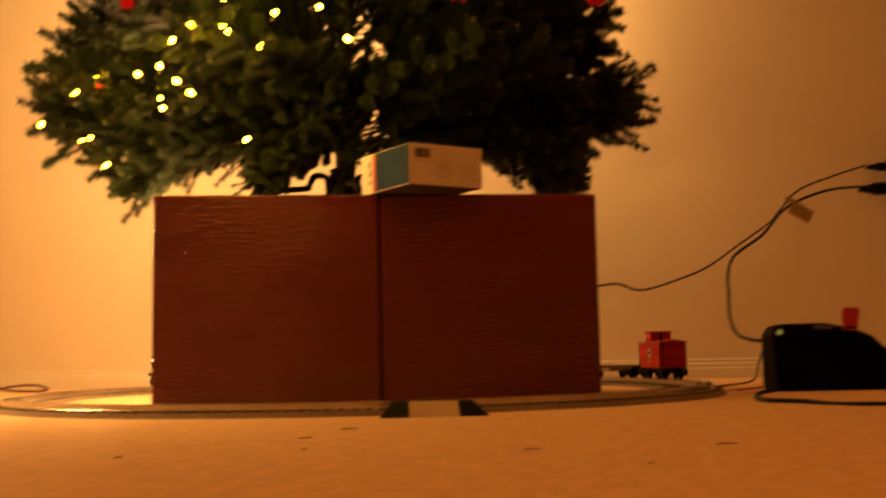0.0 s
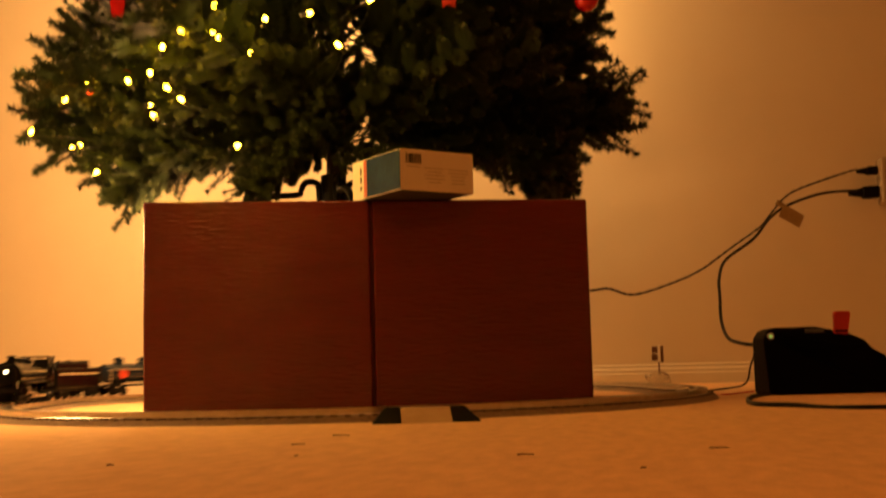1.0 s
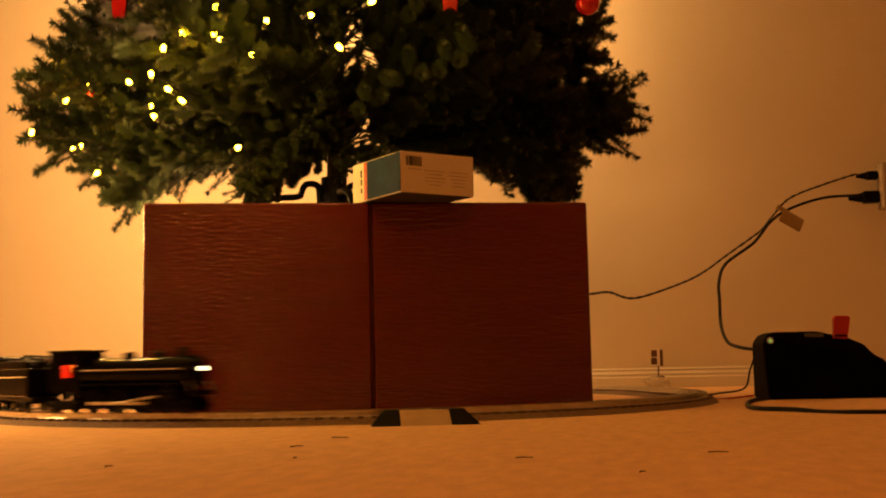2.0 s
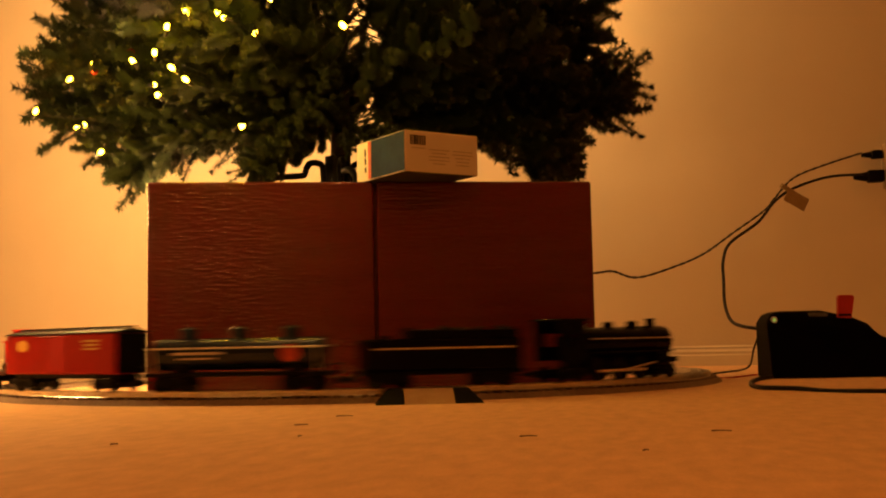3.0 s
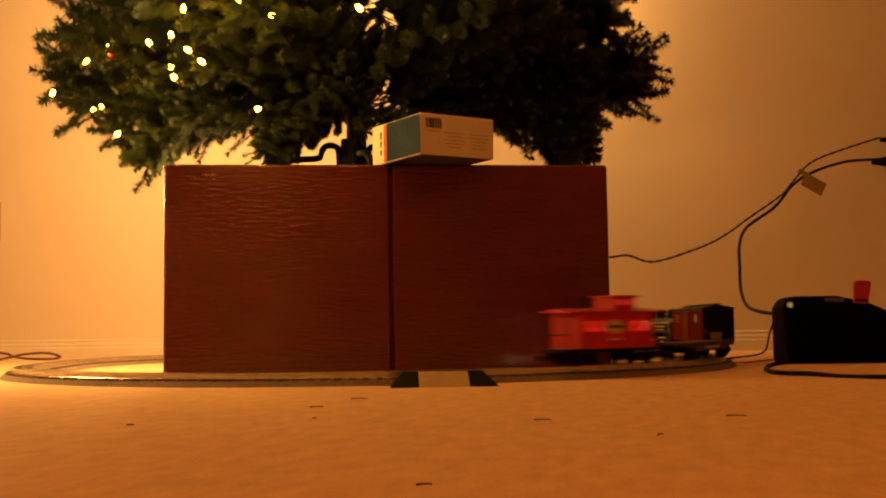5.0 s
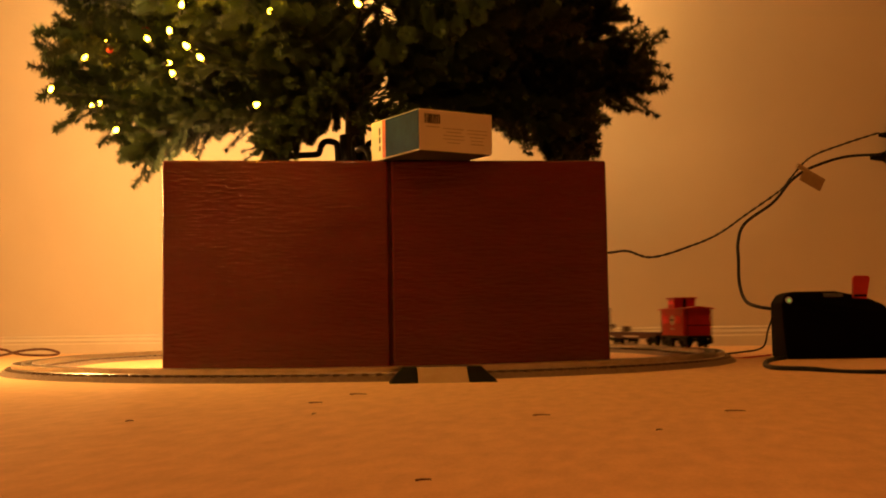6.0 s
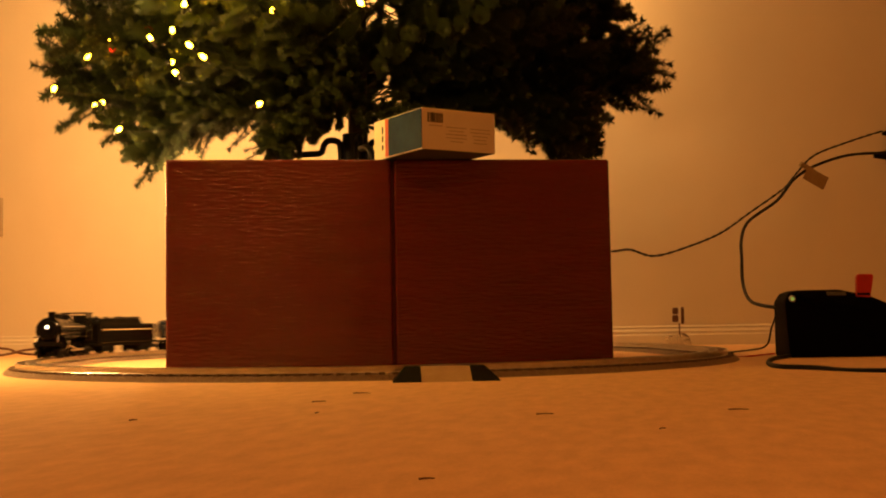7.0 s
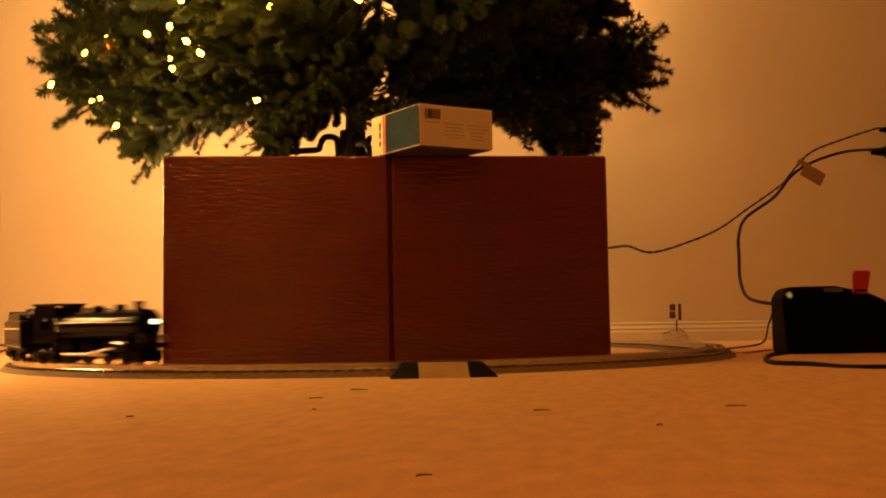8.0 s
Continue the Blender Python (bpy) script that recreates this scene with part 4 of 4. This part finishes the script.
# ---- controller, cords and wall fittings ----
def controller():
    c = thing("train_controller", "black plastic toy train controller with a red lever", "controller", pose(0.572, 2.05, 0, 0, 0, -4))
    prof = [(0, 0.004), (0, 0.104), (0.010, 0.119), (0.024, 0.124), (0.100, 0.124), (0.150, 0.112), (0.178, 0.098), (0.188, 0.076), (0.202, 0.073), (0.210, 0.060), (0.210, 0.004)]
    bm = prism(B(), prof, 0, 0.135, 0.003)
    for v in bm.verts:  # the front leans back above the base
        if v.co.y < 0.06:
            v.co.y += max(0.0, v.co.z - 0.070) * 0.95
    part("housing", bm, M_CASE, c, "rounded black housing with a sloping front")
    bm = tube(B(), [(0.026, 0.046, 0.1175), (0.040, 0.036, 0.106), (0.058, 0.024, 0.094), (0.078, 0.018, 0.088), (0.150, 0.016, 0.086), (0.180, 0.012, 0.082)], 0.0016, seg=6)
    part("front_ridge", bm, M_CASE, c, "moulded ridge round the front panel")
    part("base_plate", box(B(), (0.204, 0.128, 0.006), (0.105, 0.0675, 0.003), 0.001), M_BLACK, c)
    bm = prism(B(), [(-0.012, 0), (-0.014, 0.036), (-0.011, 0.041), (0.013, 0.042), (0.016, 0.038), (0.012, 0)], -0.006, 0.006, 0.0015)
    part("lever", bm, M_LEVER, c, "bright red lever", m=pose(0.138, 0.035, 0.109, 0, 4, 0))
    part("lever_slot", box(B(), (0.022, 0.016, 0.004), (0.138, 0.035, 0.1145), 0.001), M_BLACK, c)
    part("pilot_light", cyl(B(), 0.0040, 0.0034, 0.004, (0.014, 0.034, 0.108), "y", 14), M_LED, c, "glowing green pilot light")
    part("bezel", cyl(B(), 0.0065, 0.0058, 0.003, (0.014, 0.0352, 0.108), "y", 16), M_STEEL, c, "bright bezel")
    # the glare on the sloping top is painted into this label's grey
    part("top_label", box(B(), (0.034, 0.010, 0.0010), (0, 0, 0), 0.0004, seg=1), M_GLARE, c, "grey top label with its glare painted in", m=pose(0.094, 0.0435, 0.1165, 46, 0, 0))
    for x in (0.02, 0.19):
        for y in (0.02, 0.115):
            part("foot", cyl(B(), 0.007, 0.006, 0.002, (x, y, 0.001), "z", 10), M_BLACK, c)
    return c


controller()


def cord(label, pts, r, material=None, name="cord", twist=0.0):
    c = thing(name, label, "cable")
    if twist:
        path = smooth_path(pts, 14)
        for ph in (0, math.pi):
            q = []
            for i, p in enumerate(path):
                a = i * 0.9 + ph
                q.append(p + Vector((0, math.cos(a), math.sin(a))) * twist)
            part("strand", tube(B(), q, r, seg=6, steps=0), material or M_CORD, c)
    else:
        part("sheath", tube(B(), pts, r, seg=9), material or M_CORD, c)
    return c


cord("thick black mains cord hanging from the wall to the controller",
     [(1.078, 2.94, 0.490), (0.951, 2.84, 0.471), (0.854, 2.8, 0.44), (0.791, 2.75, 0.403), (0.729, 2.68, 0.346), (0.642, 2.6, 0.292), (0.605, 2.52, 0.245), (0.590, 2.46, 0.20), (0.576, 2.4, 0.149), (0.563, 2.3, 0.112), (0.566, 2.22, 0.099), (0.585, 2.165, 0.093)], 0.0035)
cord("thin twisted dark green cord of the fairy lights",
     [(1.075, 2.94, 0.546), (0.952, 2.84, 0.504), (0.855, 2.8, 0.466), (0.794, 2.76, 0.412), (0.766, 2.76, 0.381), (0.679, 2.72, 0.325), (0.602, 2.68, 0.276), (0.524, 2.62, 0.244), (0.421, 2.55, 0.215), (0.358, 2.5, 0.227), (0.309, 2.45, 0.221), (0.20, 2.36, 0.216)], 0.0016, M_GREENCORD, twist=0.0016)
cord("thick black cable lying in a bend on the carpet",
     [(0.575, 2.06, 0.006), (0.52, 1.96, 0.006), (0.468, 1.80, 0.006), (0.445, 1.66, 0.006), (0.478, 1.603, 0.006), (0.505, 1.545, 0.004), (0.545, 1.50, 0.005), (0.66, 1.47, 0.004), (0.85, 1.46, 0.004)], 0.0040)
cord("thin black track wire from the controller", [(0.560, 2.09, 0.080), (0.561, 2.13, 0.055), (0.560, 2.17, 0.022), (0.530, 2.22, 0.012), (0.470, 2.26, 0.006), (0.425, 2.29, 0.012)], 0.0017)
cord("thin red track wire on the carpet", [(0.425, 2.31, 0.012), (0.455, 2.22, 0.003), (0.505, 2.15, 0.003), (0.558, 2.10, 0.010)], 0.0016, M_LEVER)
cord("brown cable in loose loops on the carpet", [(-1.70, 3.06, 0.030), (-1.40, 3.05, 0.034), (-1.246, 3.05, 0.026), (-1.20, 3.045, 0.014), (-1.155, 3.03, 0.009), (-1.094, 3.02, 0.008), (-1.075, 3.03, 0.013), (-1.10, 3.05, 0.020), (-1.132, 3.055, 0.024), (-1.185, 3.05, 0.020), (-1.223, 3.03, 0.011), (-1.28, 3.00, 0.008), (-1.70, 2.90, 0.008)], 0.0032, M_BROWN)


def tag(place):
    t = thing("cord_tag", "folded brown paper tag wrapped round the mains cord", "tag", pose(*place, 0, 28, 12))
    part("flap", box(B(), (0.060, 0.0012, 0.034), (0.02, -0.004, -0.014), 0.0004, seg=1), M_TAG, t)
    part("loop", cyl(B(), 0.006, 0.006, 0.034, (-0.012, 0, 0.0), "x", 12), M_TAG, t)


tag((0.838, 2.775, 0.430))


def wall_plate(m, label):
    p = thing("outlet_plate", label, "outlet", m)
    part("plate", box(B(), (0.072, 0.006, 0.117), (0, -0.003, 0), 0.002), M_PLATE, p)
    for z in (-0.02, 0.02):
        part("socket_face", box(B(), (0.034, 0.004, 0.028), (0, -0.006, z), 0.0015), M_PLATE, p)
        for x in (-0.0065, 0.0065):
            part("slot", box(B(), (0.0022, 0.0012, 0.009), (x, -0.0083, z + 0.003)), M_INK, p)
    part("screw", cyl(B(), 0.003, 0.003, 0.002, (0, -0.0065, 0), "y", 10), M_STEEL, p)
    return p


def wall_at(x, z):
    """A pose on the back wall, at x metres along it."""
    return ROOM @ pose(x, 0, z)


wall_plate(wall_at(-2.078, 0.412), "cream wall outlet plate on the lit wall")
wall_plate(wall_at(0.560, 0.516), "cream wall outlet plate behind the adapter")


def tap_adapter():
    a = thing("outlet_adapter", "cream side-entry outlet adapter plugged into the wall", "adapter", wall_at(0.560, 0.516))
    part("body", box(B(), (0.070, 0.045, 0.120), (0, -0.0325, 0), 0.006, seg=3), M_PLATE, a)
    for z in (-0.026, 0.026):
        part("socket_face", box(B(), (0.003, 0.032, 0.030), (-0.0355, -0.0325, z), 0.001, seg=1), M_PLATE, a)


tap_adapter()


def plug(m, s, label):
    p = thing("plug", label, "plug", m, group="plugs in the adapter")
    bm = box(B(), (0.034 * s, 0.026 * s, 0.026 * s), (-0.018 * s, 0, 0), 0.004, seg=3)
    part("body", bm, M_BLACK, p)
    part("strain_relief", cyl(B(), 0.0055 * s, 0.011 * s, 0.030 * s, (-0.049 * s, 0, 0), "x", 12), M_BLACK, p)
    part("prong", box(B(), (0.012, 0.0015, 0.006), (0.003, 0.004, 0)), M_STEEL, p)


plug(wall_at(0.522, 0.545) @ pose(0, -0.0325, 0, 0, 0, 0), 0.85, "small black plug of the fairy lights")
plug(wall_at(0.522, 0.488) @ pose(0, -0.0325, 0, 0, 0, 0), 1.2, "chunky black mains plug")


def packet():
    """A little carded ornament in clear plastic, leaning on the baseboard."""
    p = thing("packet", "crumpled clear plastic packet with a brown card by the wall", "packet", ROOM @ pose(-0.065, -0.045, 0))
    bm = B()
    box(bm, (0.016, 0.006, 0.018), (-0.007, 0.0, 0.094), 0.003)
    box(bm, (0.016, 0.006, 0.018), (-0.008, 0.0, 0.074), 0.003)
    box(bm, (0.008, 0.004, 0.044), (0.011, 0.001, 0.082), 0.002)
    part("card", bm, M_BROWN, p, "torn brown card")
    part("strip", box(B(), (0.006, 0.003, 0.046), (0.003, -0.002, 0.084), 0.001), M_WHITE, p, "white strip")
    rnd = random.Random(8)
    bm = B()
    bmesh.ops.create_icosphere(bm, subdivisions=3, radius=0.021, matrix=Matrix.Translation((0, 0, 0.017)) @ Matrix.Diagonal((1.5, 0.7, 0.85, 1)))
    for v in bm.verts:
        n = noise.noise(v.co * 70) * 0.012
        v.co += Vector((n, n * 0.5, -n))
        v.co.z = max(v.co.z, 0.0005)
    part("wrap", bm, M_CLEAR, p, "clear crumpled plastic")
    part("stem", box(B(), (0.004, 0.004, 0.030), (0.002, 0.001, 0.046)), M_BROWN, p)


packet()

# ---- fallen needles on the carpet ----
for i, (x, y, ln, az) in enumerate(((0.139, 0.832, 0.006, 40), (0.064, 0.973, 0.014, 5), (0.23, 0.988, 0.016, -8), (-0.152, 1.167, 0.014, 30), (-0.135, 1.024, 0.006, 70),
                                    (-0.022, 0.588, 0.008, 20), (-0.286, 0.977, 0.007, 50), (-0.12, 1.293, 0.018, -5))):
    n = thing("fallen_needle", "single dark pine needle on the carpet", "pine needle", pose(x * 0.95, y * 0.95, PILE, 0, 0, az), group="fallen needles")
    part("needle", tube(B(), [(-ln / 2, 0, 0.0007), (0, 0.0003, 0.0009), (ln / 2, 0, 0.0006)], 0.0006, 0.0004, seg=5, steps=3), M_NEEDLEDRY, n)

motions()
